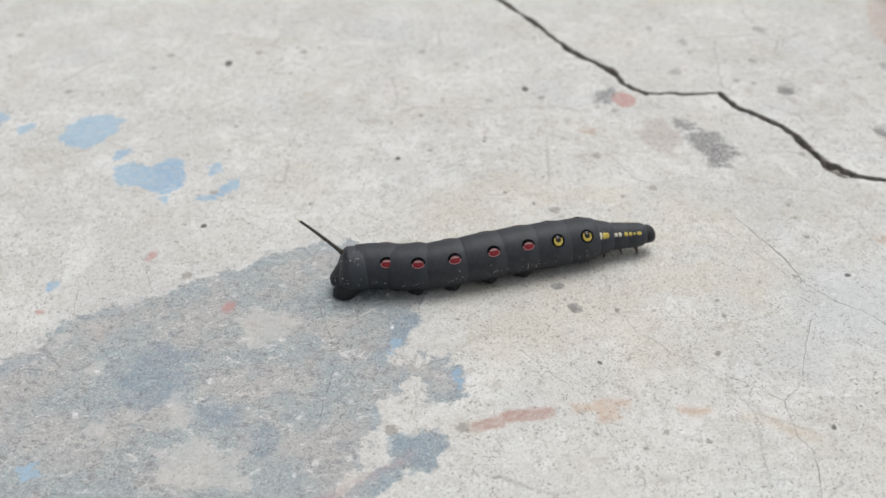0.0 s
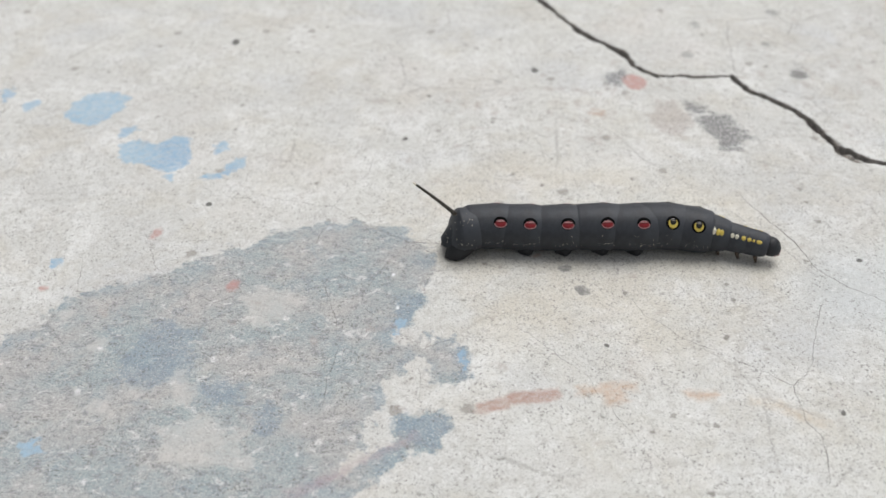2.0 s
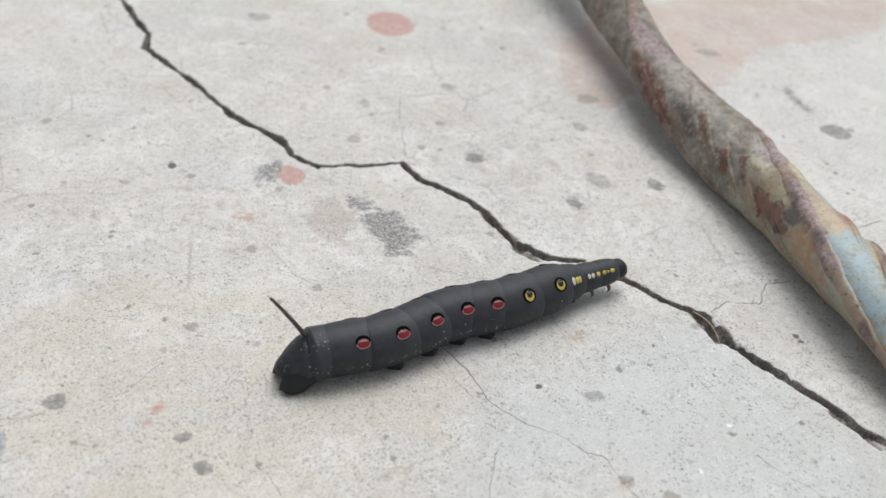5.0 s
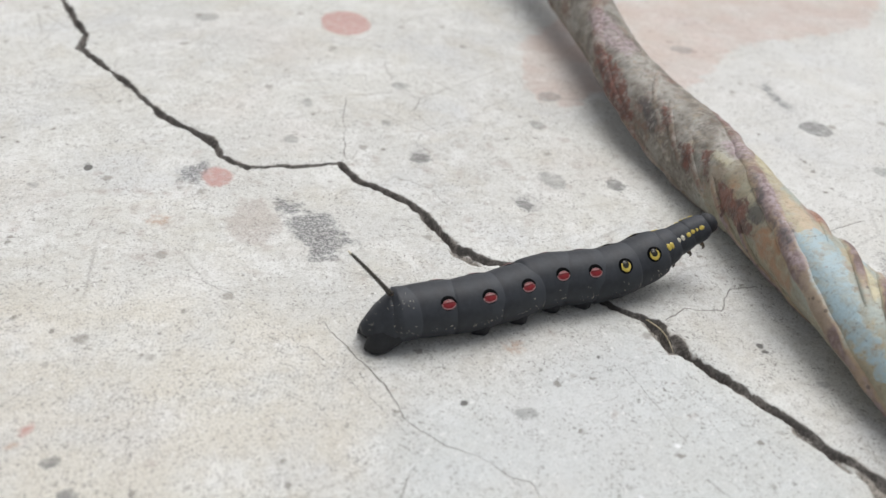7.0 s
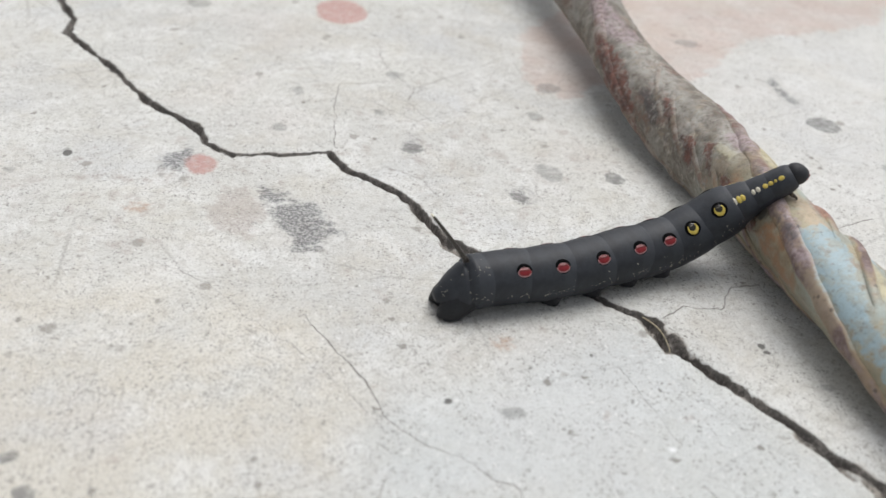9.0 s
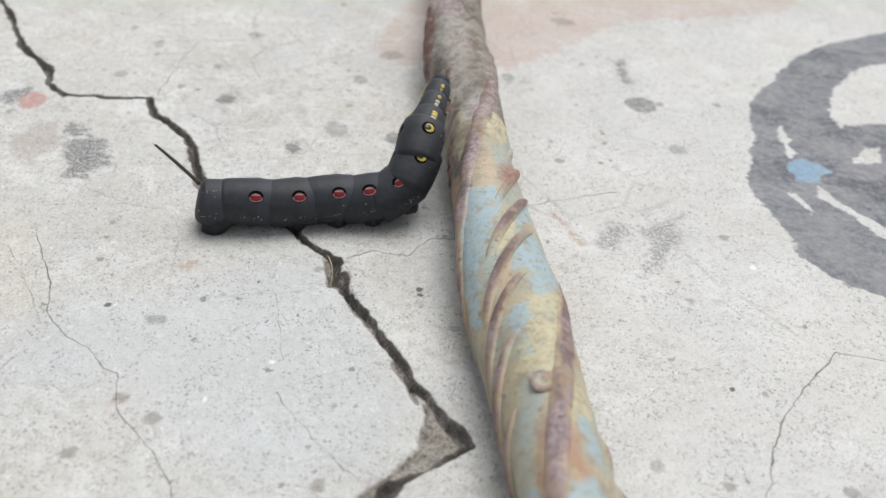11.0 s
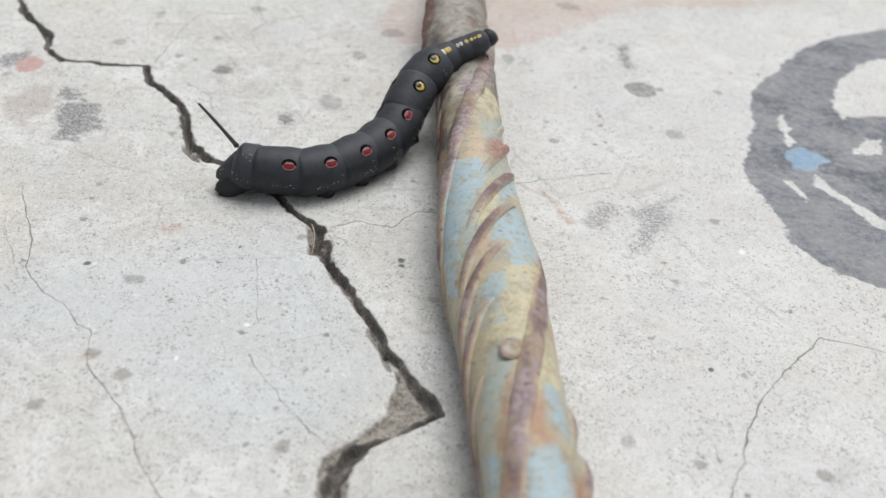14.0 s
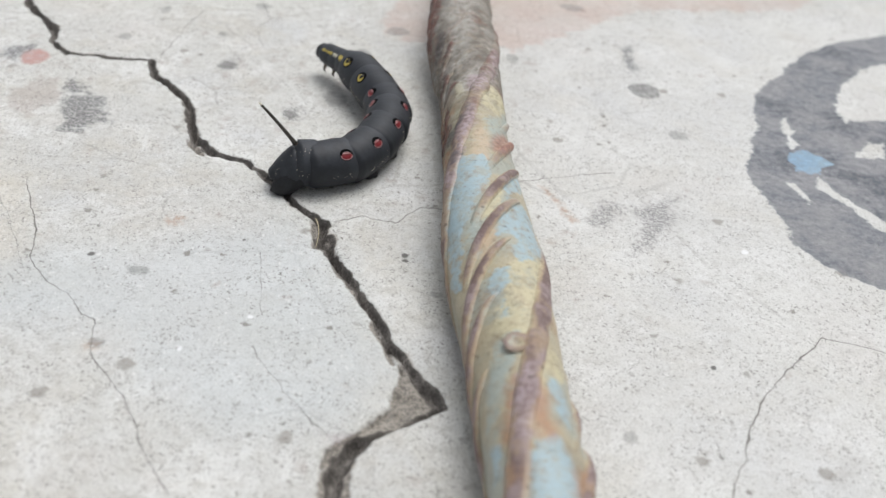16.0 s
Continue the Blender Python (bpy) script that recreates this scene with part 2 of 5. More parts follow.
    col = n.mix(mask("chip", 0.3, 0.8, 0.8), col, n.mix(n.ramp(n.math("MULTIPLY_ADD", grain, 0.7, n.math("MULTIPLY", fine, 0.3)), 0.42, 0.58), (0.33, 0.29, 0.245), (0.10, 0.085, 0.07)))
    lip = n.math("MULTIPLY", n.ramp(n.math("MULTIPLY_ADD", edge, 0.5, n.field("crack")), 0.75, 0.35), n.ramp(n.noise(120, 5, 0.7), 0.50, 0.60))
    col = n.mix(n.math("MULTIPLY", lip, 0.7), col, (0.34, 0.315, 0.28))
    # rough brown crack fill, darkened in colour for the shade of a deeper gap
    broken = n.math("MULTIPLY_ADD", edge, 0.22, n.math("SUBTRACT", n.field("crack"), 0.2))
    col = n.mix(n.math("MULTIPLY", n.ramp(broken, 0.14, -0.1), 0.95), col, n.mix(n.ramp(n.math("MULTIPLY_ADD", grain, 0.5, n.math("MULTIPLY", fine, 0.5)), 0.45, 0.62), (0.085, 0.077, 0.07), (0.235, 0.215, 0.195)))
    height = n.math("ADD", n.math("MULTIPLY", fine, 0.6), n.math("MULTIPLY", grain, 0.4))
    height = n.math("SUBTRACT", height, n.math("MULTIPLY_ADD", pore, 0.8, n.math("MULTIPLY", pit, 0.5)))
    height = n.math("SUBTRACT", height, n.math("MULTIPLY", line, 1.2))
    return n.done(col, n.math("MULTIPLY_ADD", fine, 0.2, 0.68), height, 0.6, 0.0003, Specular_IOR_Level=0.35)


def skin(name="caterpillar_skin", dark=(0.0212, 0.0238, 0.0290), light=(0.0445, 0.0495, 0.0590)):
    n = Nodes(name)
    fine, soft = n.noise(2200, 5, 0.7), n.noise(260, 5, 0.65)
    front = n.add("ShaderNodeSeparateXYZ", Vector=n.coords).outputs[0]
    col = n.mix(n.ramp(n.math("MULTIPLY_ADD", fine, 0.35, n.math("MULTIPLY_ADD", front, 28.0, soft)), 0.36, 0.92), dark, light)
    stretch = n.add("ShaderNodeMapping", Vector=n.coords, Scale=(1.0, 0.12, 0.12))
    folds = n.noise(1500, 3, 0.5, stretch.outputs[0])
    height = n.math("MULTIPLY_ADD", folds, 0.5, n.math("MULTIPLY", fine, 0.35))
    return n.done(col, n.math("MULTIPLY_ADD", soft, 0.3, 0.42), height, 0.4, 0.0002, Specular_IOR_Level=0.36)


def gloss(name, color, rough=0.3, second=None, scale=2500, shine=0.4):
    n = Nodes(name)
    second = second or tuple(c * 0.7 for c in color)
    return n.done(n.mix(n.ramp(n.noise(scale, 3), 0.4, 0.65), color, second), rough, Specular_IOR_Level=shine)


BAR_X, BAR_R, BAR_FROM, BAR_TO = 0.1691, 0.0082, -0.16, 0.62
BAR_Z, BAR_FLAT = BAR_R + 0.0013, 0.00085


def bar_paint():
    """Blue, green and cream paint that has worn to rust on the ridges and to bare steel along the far length."""
    n = Nodes("flaking_bar_paint", placed=True)
    along = n.add("ShaderNodeSeparateXYZ", Vector=n.coords).outputs[1]
    out = n.field("crest")
    big, patch, fine = n.noise(52, 5, 0.6, warp=0.5), n.noise(95, 6, 0.6, warp=0.4), n.noise(700, 6, 0.7)
    mid, streak = n.noise(210, 6, 0.7), n.noise(330, 5, 0.65, warp=0.6)
    edge = n.math("ADD", n.math("MULTIPLY", n.math("SUBTRACT", streak, 0.5), 5.0), n.math("MULTIPLY", n.math("SUBTRACT", fine, 0.5), 2.0))

    def mask(name, soft=0.35, most=1.0, rag=1.0):
        return n.math("MULTIPLY", n.ramp(n.math("MULTIPLY_ADD", edge, rag, n.field(name)), soft, -soft), most)

    col = n.mix(n.ramp(n.math("MULTIPLY_ADD", n.math("SUBTRACT", fine, 0.5), 0.12, big), 0.44, 0.56), (0.37, 0.385, 0.33), (0.44, 0.39, 0.27))
    col = n.mix(n.math("MULTIPLY", n.ramp(n.noise(85, 5, 0.6), 0.54, 0.66), 0.6), col, (0.38, 0.27, 0.165))
    col = n.mix(n.math("MULTIPLY", n.ramp(mid, 0.52, 0.66), 0.45), col, (0.25, 0.21, 0.16))
    bare = n.ramp(n.math("MULTIPLY_ADD", n.math("SUBTRACT", big, 0.5), 0.05, along), 0.204, 0.230)
    old = n.mix(n.ramp(n.noise(130, 5, 0.65), 0.42, 0.6), (0.13, 0.114, 0.096), (0.265, 0.25, 0.225))
    old = n.mix(n.math("MULTIPLY", n.ramp(n.noise(110, 7, 0.72), 0.53, 0.62), 0.8), old, (0.17, 0.092, 0.07))
    old = n.mix(n.math("MULTIPLY", n.ramp(n.noise(520, 6, 0.78), 0.53, 0.64), 0.6), old, (0.10, 0.083, 0.07))
    old = n.mix(n.math("MULTIPLY", n.ramp(n.noise(230, 7, 0.75), 0.56, 0.64), 0.7), old, (0.44, 0.41, 0.35))
    col = n.mix(n.math("MULTIPLY", bare, 0.92), col, old)
    # patches of paint; the olive one also darkens the shaded left flank
    wear = n.math("MULTIPLY_ADD", n.ramp(n.noise(420, 7, 0.78), 0.62, 0.46), 0.6, 0.4)
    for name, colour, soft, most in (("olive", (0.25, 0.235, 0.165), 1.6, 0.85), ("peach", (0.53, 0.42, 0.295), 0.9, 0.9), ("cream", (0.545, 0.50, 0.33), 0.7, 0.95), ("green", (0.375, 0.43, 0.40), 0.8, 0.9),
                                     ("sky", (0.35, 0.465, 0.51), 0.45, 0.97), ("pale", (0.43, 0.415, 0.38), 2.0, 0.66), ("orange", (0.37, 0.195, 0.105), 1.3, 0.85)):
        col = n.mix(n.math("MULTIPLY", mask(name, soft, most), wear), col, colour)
    # grime and rust freckles over the paint
    col = n.mix(n.math("MULTIPLY", n.ramp(n.noise(240, 8, 0.78), 0.52, 0.64), 0.5), col, (0.29, 0.225, 0.15))
    col = n.mix(n.math("MULTIPLY", n.ramp(n.noise(900, 5, 0.75), 0.56, 0.66), 0.5), col, (0.17, 0.125, 0.09))
    col = n.mix(n.math("MULTIPLY", n.ramp(n.noise(160, 7, 0.75), 0.60, 0.68), 0.55), col, (0.33, 0.165, 0.10))
    # rust on the crests, with a stained border
    crest = n.math("MULTIPLY_ADD", n.math("SUBTRACT", mid, 0.5), 1.1, out)
    crest = n.math("MULTIPLY_ADD", n.math("SUBTRACT", patch, 0.5), 1.1, crest)
    col = n.mix(n.math("MULTIPLY", n.ramp(crest, 0.10, 0.55), n.math("MULTIPLY_ADD", bare, -0.42, 0.62)), col, (0.38, 0.25, 0.15))
    ridge_rust = n.mix(n.ramp(mid, 0.42, 0.6), (0.15, 0.10, 0.095), (0.30, 0.235, 0.235))
    col = n.mix(n.math("MULTIPLY", n.math("MULTIPLY", n.ramp(crest, 0.38, 0.78), n.math("MULTIPLY_ADD", bare, -0.85, 1.0)), n.math("MULTIPLY_ADD", n.ramp(n.noise(120, 5, 0.65), 0.34, 0.52), 0.7, 0.25)), col, ridge_rust)
    scab = n.math("MULTIPLY", n.ramp(crest, 0.22, 0.6), n.ramp(n.noise(170, 6, 0.75), 0.46, 0.56))
    col = n.mix(n.math("MULTIPLY", n.math("MULTIPLY", bare, scab), 0.8), col, (0.17, 0.085, 0.07))
    col = n.mix(n.math("MULTIPLY", n.ramp(fine, 0.54, 0.70), 0.5), col, (0.15, 0.11, 0.08))
    # mauve old primer, red rust and dark scabs
    col = n.mix(n.math("MULTIPLY", mask("mauve", 1.0, 0.85), wear), col, n.mix(n.ramp(fine, 0.42, 0.6), (0.41, 0.335, 0.35), (0.22, 0.16, 0.165)))
    col = n.mix(mask("scab", 0.7, 0.9, 1.5), col, n.mix(n.ramp(mid, 0.4, 0.6), (0.19, 0.075, 0.055), (0.085, 0.045, 0.038)))
    col = n.mix(mask("red", 1.4, 0.85, 0.7), col, n.mix(n.ramp(fine, 0.4, 0.6), (0.42, 0.235, 0.17), (0.23, 0.11, 0.085)))
    col = n.mix(mask("soot", 0.9, 0.75, 1.2), col, (0.055, 0.053, 0.055))
    crusty = n.math("MULTIPLY", n.math("MULTIPLY", bare, n.ramp(n.noise(360, 7, 0.8), 0.50, 0.58)), 0.55)
    col = n.mix(crusty, col, n.mix(n.ramp(fine, 0.45, 0.6), (0.36, 0.33, 0.295), (0.09, 0.075, 0.062)))
    spots = n.cells(330)
    col = n.mix(n.math("MULTIPLY", n.ramp(spots["Distance"], 0.17, 0.10), n.math("MULTIPLY", n.ramp(n.noise(70, 2), 0.5, 0.6), 0.7)), col, (0.09, 0.07, 0.055))
    flaked = n.math("MAXIMUM", mask("sky", 0.3), mask("cream", 0.4))
    height = n.math("ADD", n.math("MULTIPLY", fine, 0.5), n.math("ADD", n.math("MULTIPLY", flaked, 0.18), n.math("MULTIPLY_ADD", mask("scab", 0.7, 1.2, 1.5), n.noise(900, 3, 0.6), n.math("MULTIPLY", mid, 0.9))))
    rusty = n.math("MAXIMUM", n.ramp(crest, 0.38, 0.78), bare)
    return n.done(col, n.math("MULTIPLY_ADD", rusty, 0.28, n.math("MULTIPLY_ADD", fine, 0.25, 0.30)), height, 0.8, 0.0004)


CONCRETE, SKIN, BAR = concrete(), skin(), bar_paint()
DARK_SKIN = skin("dark_skin", (0.011, 0.0115, 0.0135), (0.026, 0.0275, 0.032))
BLACK = gloss("velvet_black", (0.003, 0.003, 0.0033), 0.9, shine=0.06)
RED = gloss("brick_red", (0.23, 0.02, 0.026), 0.35, (0.15, 0.011, 0.015), shine=0.3)
DARK_RED = gloss("dark_red", (0.10, 0.015, 0.015), 0.3)
YELLOW = gloss("wax_yellow", (0.60, 0.48, 0.11), 0.3, (0.50, 0.37, 0.06))
CREAM = gloss("cream_white", (0.72, 0.68, 0.55), 0.35)
PALE = gloss("pale_rim_glint", (0.42, 0.25, 0.25), 0.35)
GREY_PUPIL = gloss("grey_pupil", (0.030, 0.028, 0.022), 0.25)
GLINT = gloss("pupil_glint", (0.17, 0.155, 0.12), 0.3)
HORN = gloss("horn_brown", (0.075, 0.066, 0.055), 0.45, (0.020, 0.018, 0.016), 4000)
LEG = gloss("leg_tan", (0.15, 0.11, 0.08), 0.4, (0.03, 0.023, 0.018))
SOCKET = gloss("horn_socket", (0.26, 0.20, 0.15), 0.4, (0.08, 0.055, 0.04))
STRAW = gloss("dry_straw", (0.48, 0.42, 0.28), 0.6)


def part(name, bm, material, parent=None, label=""):
    """Links a bmesh as one mesh object, under a thing or a part if given."""
    data = bpy.data.meshes.new(name)
    bm.to_mesh(data)
    bm.free()
    for m in material if isinstance(material, (list, tuple)) else [material]:
        data.materials.append(m)
    data.shade_smooth()
    ob = new(name, data)
    ob.parent = parent
    return tagged(ob, label)


# ---- the ground: one sheet of concrete with its crack, chips and paint marks ----
def steps(stops, size):
    """Grid lines: even steps of `size` between the stops, then growing steps out to the horizon."""
    lines = list(np.arange(stops[0], stops[1], size))
    grow, far, near = size, [], []
    a, b = lines[0], lines[-1]
    while b < 30000:
        grow *= 1.35
        a, b = a - grow, b + grow
        near.append(a), far.append(b)
    return np.array(near[::-1] + lines + far)


GRID_X, GRID_Y = steps((-178, 338), 0.43), steps((92, 385), 0.43)
GX, GY = (g.ravel() for g in np.meshgrid(GRID_X, GRID_Y))


def grain2(x, y, seed):
    """Smooth value noise in 0..1 over a lattice of unit cells."""
    xi, yi = np.floor(x).astype(np.int64), np.floor(y).astype(np.int64)
    fx, fy = x - xi, y - yi
    fx, fy = fx * fx * (3 - 2 * fx), fy * fy * (3 - 2 * fy)

    def corner(a, b):
        h = (a * 374761393 + b * 668265263 + seed * 1442695041) & 0xFFFFFFFF
        h = ((h ^ (h >> 13)) * 1274126177) & 0xFFFFFFFF
        return ((h ^ (h >> 16)) & 0xFFFF) / 65535.0

    low = corner(xi, yi) * (1 - fx) + corner(xi + 1, yi) * fx
    high = corner(xi, yi + 1) * (1 - fx) + corner(xi + 1, yi + 1) * fx
    return low * (1 - fy) + high * fy


def layered(x, y, size, seed, layers=4):
    """Fractal noise about 0, within -0.5 to 0.5, of that feature size in millimetres."""
    total, weight = np.zeros_like(x), 0.0
    for k in range(layers):
        total += (grain2(x / size * 2**k, y / size * 2**k, seed + k) - 0.5) * 0.55**k
        weight += 0.55**k
    return total / weight


CLOSE = np.where((GX > -185) & (GX < 345) & (GY > 85) & (GY < 392))[0]
CX, CY = GX[CLOSE], GY[CLOSE]
WX, WY = CX + 2.4 * layered(CX, CY, 6, 11), CY + 2.4 * layered(CX, CY, 6, 31)
KX, KY = CX + 1.9 * layered(CX, CY, 4, 51), CY + 1.9 * layered(CX, CY, 4, 71)
FIELDS = {}
REACH = 9.0
HAIR_SIDE = np.full(len(GX), REACH, dtype=np.float32)
HAIR_BOLD = np.zeros(len(GX), dtype=np.float32)


def lay(kind, index, away):
    """Keep the least distance of each point of the sheet to marks of a kind."""
    field = FIELDS.setdefault(kind, np.full(len(GX), REACH, dtype=np.float32))
    at = CLOSE[index]
    field[at] = np.minimum(field[at], away)


def near(x, y, points):
    xs, ys = zip(*points)
    return np.where((x > min(xs) - REACH) & (x < max(xs) + REACH) & (y > min(ys) - REACH) & (y < max(ys) + REACH))[0]


def to_line(x, y, points, closed):
    away = np.full(len(x), 1e9)
    inside = np.zeros(len(x), dtype=bool)
    ends = points[1:] + points[:1] if closed else points[1:]
    for (ax, ay), (bx, by) in zip(points, ends):
        dx, dy = bx - ax, by - ay
        s = np.clip(((x - ax) * dx + (y - ay) * dy) / (dx * dx + dy * dy + 1e-9), 0, 1)
        away = np.minimum(away, np.hypot(x - ax - s * dx, y - ay - s * dy))
        if closed and dy:
            inside ^= ((ay > y) != (by > y)) & (x < ax + (y - ay) / dy * dx)
    return np.where(inside, -away, away) if closed else away


def stain(kind, *points):
    index = near(WX, WY, points)
    lay(kind, index, to_line(WX[index], WY[index], list(points), True))


def spot(kind, x, y, a, b):
    index = near(WX, WY, [(x - a, y - b), (x + a, y + b)])
    away = (np.hypot((WX[index] - x) / a, (WY[index] - y) / b) - 1) * min(a, b)
    lay(kind, index, away)


def crack(half, *points):
    index = near(KX, KY, points)
    width = half * (1 + 1.5 * layered(KX[index], KY[index], 7, 91)) + 0.7 * layered(CX[index], CY[index], 2.2, 95, 2)
    lay("crack", index, to_line(KX[index], KY[index], list(points), False) - width)


def hairline(half, *points):
    thin = half * 0.65
    index = near(KX, KY, points)
    x, y = KX[index], KY[index]
    away, side = np.full(len(x), 1e9), np.zeros(len(x))
    for k, ((ax, ay), (bx, by)) in enumerate(zip(points, points[1:])):
        dx, dy = bx - ax, by - ay
        s = ((x - ax) * dx + (y - ay) * dy) / (dx * dx + dy * dy + 1e-9)
        c = np.clip(s, 0, 1)
        d = np.hypot(x - ax - c * dx, y - ay - c * dy)
        past = ((s < 0) & (k == 0)) | ((s > 1) & (k == len(points) - 2))
        turn = np.where(past | (dx * (y - ay) - dy * (x - ax) > 0), 1.0, -1.0)
        side, away = np.where(d < away, turn, side), np.minimum(d, away)
    at = CLOSE[index]
    closer = away < FIELDS.setdefault("hair", np.full(len(GX), REACH, dtype=np.float32))[at]
    HAIR_SIDE[at] = np.where(closer, side * away / thin, HAIR_SIDE[at])
    HAIR_BOLD[at] = np.where(closer, min(max((half - 0.11) * 11, 0), 1), HAIR_BOLD[at])
    lay("hair", index, away)


# the long crack, from far to near
crack(0.95, (2.3, 413.5), (7.5, 378.3), (12.5, 360.1), (16.7, 347.8), (15.6, 336.5), (23.2, 323.3), (31.2, 308.8), (39.9, 288.1), (52.6, 272.1))
crack(0.85, (52.6, 272.1), (54, 264.2), (59.9, 257.6))
crack(0.48, (59.9, 257.6), (71.8, 257.1), (82.9, 257.2))
crack(0.98, (82.9, 257.2), (85.5, 249.3), (93.9, 240), (97.9, 232.8), (100, 224.9), (103.1, 216), (107.9, 211.2))
crack(0.8, (107.9, 211.2), (115.9, 207.7), (123, 200.5), (128.9, 191.7), (135.8, 185.6))
crack(1.2, (135.8, 185.6), (136.2, 177.8))
crack(0.75, (138.1, 180.3), (138, 174.3), (143.3, 165.5))
crack(0.74, (143.3, 165.5), (147.5, 157.2), (152.4, 145.8), (156.9, 139.5), (160.8, 132.6))
crack(0.6, (160.8, 132.6), (154.6, 128.1), (148.3, 124.7))
crack(1.3, (147.4, 124.1), (144.1, 119.8), (143.7, 113.9), (143.1, 105.9), (145.1, 96.7))
# broken edges beside it
stain("chip", (133.1, 186), (136.7, 185.3), (138.1, 178.2), (140.7, 170.8), (145.7, 161.3), (147.5, 156.4), (145.9, 157.1), (141.7, 164.5), (137.8, 172.4), (134.2, 179.9))
stain("chip", (153.3, 143), (157.4, 138.2), (160.8, 132.4), (155.2, 128.1), (148.3, 124.5), (144.1, 119.8), (141.2, 117.4), (141.3, 121.3), (147.3, 126.5), (151.8, 131.9), (153.1, 136.6))
stain("chip", (141.2, 117.4), (144.1, 120.3), (146.5, 119.9), (146.2, 114.1), (146.2, 102.2), (140.6, 102), (141.2, 112))
stain("chip", (97.9, 231.4), (103.7, 219.2), (102.7, 217.7), (97.1, 228.4))
stain("chip", (140.7, 170.8), (143.2, 165.8), (145.7, 161.3), (144.1, 160.3), (141.7, 164.5), (140, 167.9))
stain("chip", (147.6, 154.8), (151.5, 147.3), (153.4, 143.7), (152.5, 142.1), (149.9, 147.2), (147.2, 152.4))
stain("chip", (135.6, 186.7), (137.3, 182.5), (136.9, 175.8), (134.8, 176.1), (134.1, 181))
stain("chip", (101.7, 218.5), (105.7, 211), (107.2, 209.2), (104, 210.1), (100.7, 215.1))
# hairline cracks
hairline(0.17, (70.8, 194.7), (75.2, 185.2), (78.8, 175.3), (81.4, 166), (86.6, 158.8), (91.1, 156.3), (95.6, 150.2), (98, 149.3), (99.8, 140.2), (105.5, 133.4), (110.7, 126), (114.6, 118.4), (119.2, 111))
hairline(0.11, (124.1, 173.3), (127.3, 153.6))
hairline(0.12, (127.1, 145.2), (133.5, 134.1), (141.7, 125.2))
hairline(0.11, (120, 165.7), (111.9, 163.7))
hairline(0.11, (-78.3, 184.1), (-70.3, 167.7), (-64.3, 161), (-57.2, 156.4), (-54.2, 154), (-48.2, 158.3))
hairline(0.11, (-30.7, 186.9), (-34.2, 176.3), (-39.3, 167.6), (-44.6, 162.2))
hairline(0.11, (-28.8, 186.9), (-20.8, 180.7), (-11.4, 176.2), (-3.8, 175.3))
hairline(0.11, (-11.4, 176.2), (-17.2, 167.6), (-19.5, 162.2), (-21.8, 154.5), (-16.7, 147.2), (-10, 142.6))
hairline(0.11, (-30.4, 159.6), (-26.9, 150.8), (-25.5, 140.2), (-27.2, 124.4))
hairline(0.11, (-8.2, 134.7), (-8.3, 126.5))
hairline(0.11, (-89, 172.1), (-85.6, 158.3), (-78.6, 157.4), (-61.3, 159.3))
hairline(0.11, (-66, 129.9), (-59.2, 142.6))
hairline(0.11, (-7.4, 140.6), (-1.5, 142.9))
hairline(0.22, (138.2, 185.9), (144.3, 188.6), (151.6, 187.3), (157.6, 193.9), (163.2, 194))
hairline(0.2, (180.7, 208.2), (192.7, 212), (204.3, 215.6))
hairline(0.11, (-70.6, 195.9), (-53.8, 194.1), (-45.4, 193.2), (-31.3, 189.9), (-21.4, 182), (-11.7, 176.3), (2, 174.9), (13.5, 179), (20.9, 186.3))
hairline(0.11, (-31.3, 189.9), (-27.3, 199.9), (-23.7, 205.1), (-22.3, 215.3))
hairline(0.13, (70, 132.7), (66.3, 129.6), (65.8, 122.2), (67.9, 116.6), (66.1, 106))
hairline(0.12, (70, 132.7), (75.2, 145.8), (79.8, 154.7))
hairline(0.12, (66.3, 129.6), (57.7, 136), (47.5, 142.8), (40.3, 149.9), (34.5, 161.3))
hairline(0.11, (-0.2, 156.2), (8.4, 150.5), (18.6, 139.9), (24.9, 133.4), (28.5, 125.7), (31.9, 118.5), (38.7, 109.1))
hairline(0.18, (254.5, 151.9), (247.3, 154.3), (236.6, 156.9), (229.4, 150.3), (223, 143.8), (217.6, 136.4), (213.5, 128.9), (209.2, 120.8), (203.2, 108.5))
hairline(0.17, (84.5, 258.9), (87.6, 283.0), (90.4, 296.7), (98.1, 297.1), (107.0, 297.9), (110.2, 292.3), (125.9, 302.9), (137.8, 310.5))
hairline(0.17, (110.2, 292.3), (108.1, 299.7), (104.9, 311.4), (105.6, 320.5))
hairline(0.17, (110.2, 292.3), (107.1, 283.7), (111.2, 272.1))
hairline(0.11, (-33.1, 286.2), (-26.6, 303.5), (-19.1, 312.6))
hairline(0.11, (43.4, 215.3), (54.1, 206.7), (61.8, 193.7), (71.7, 181.7), (80.1, 164.2))
hairline(0.11, (142.9, 123.2), (137.8, 129.1), (134.6, 131.5))
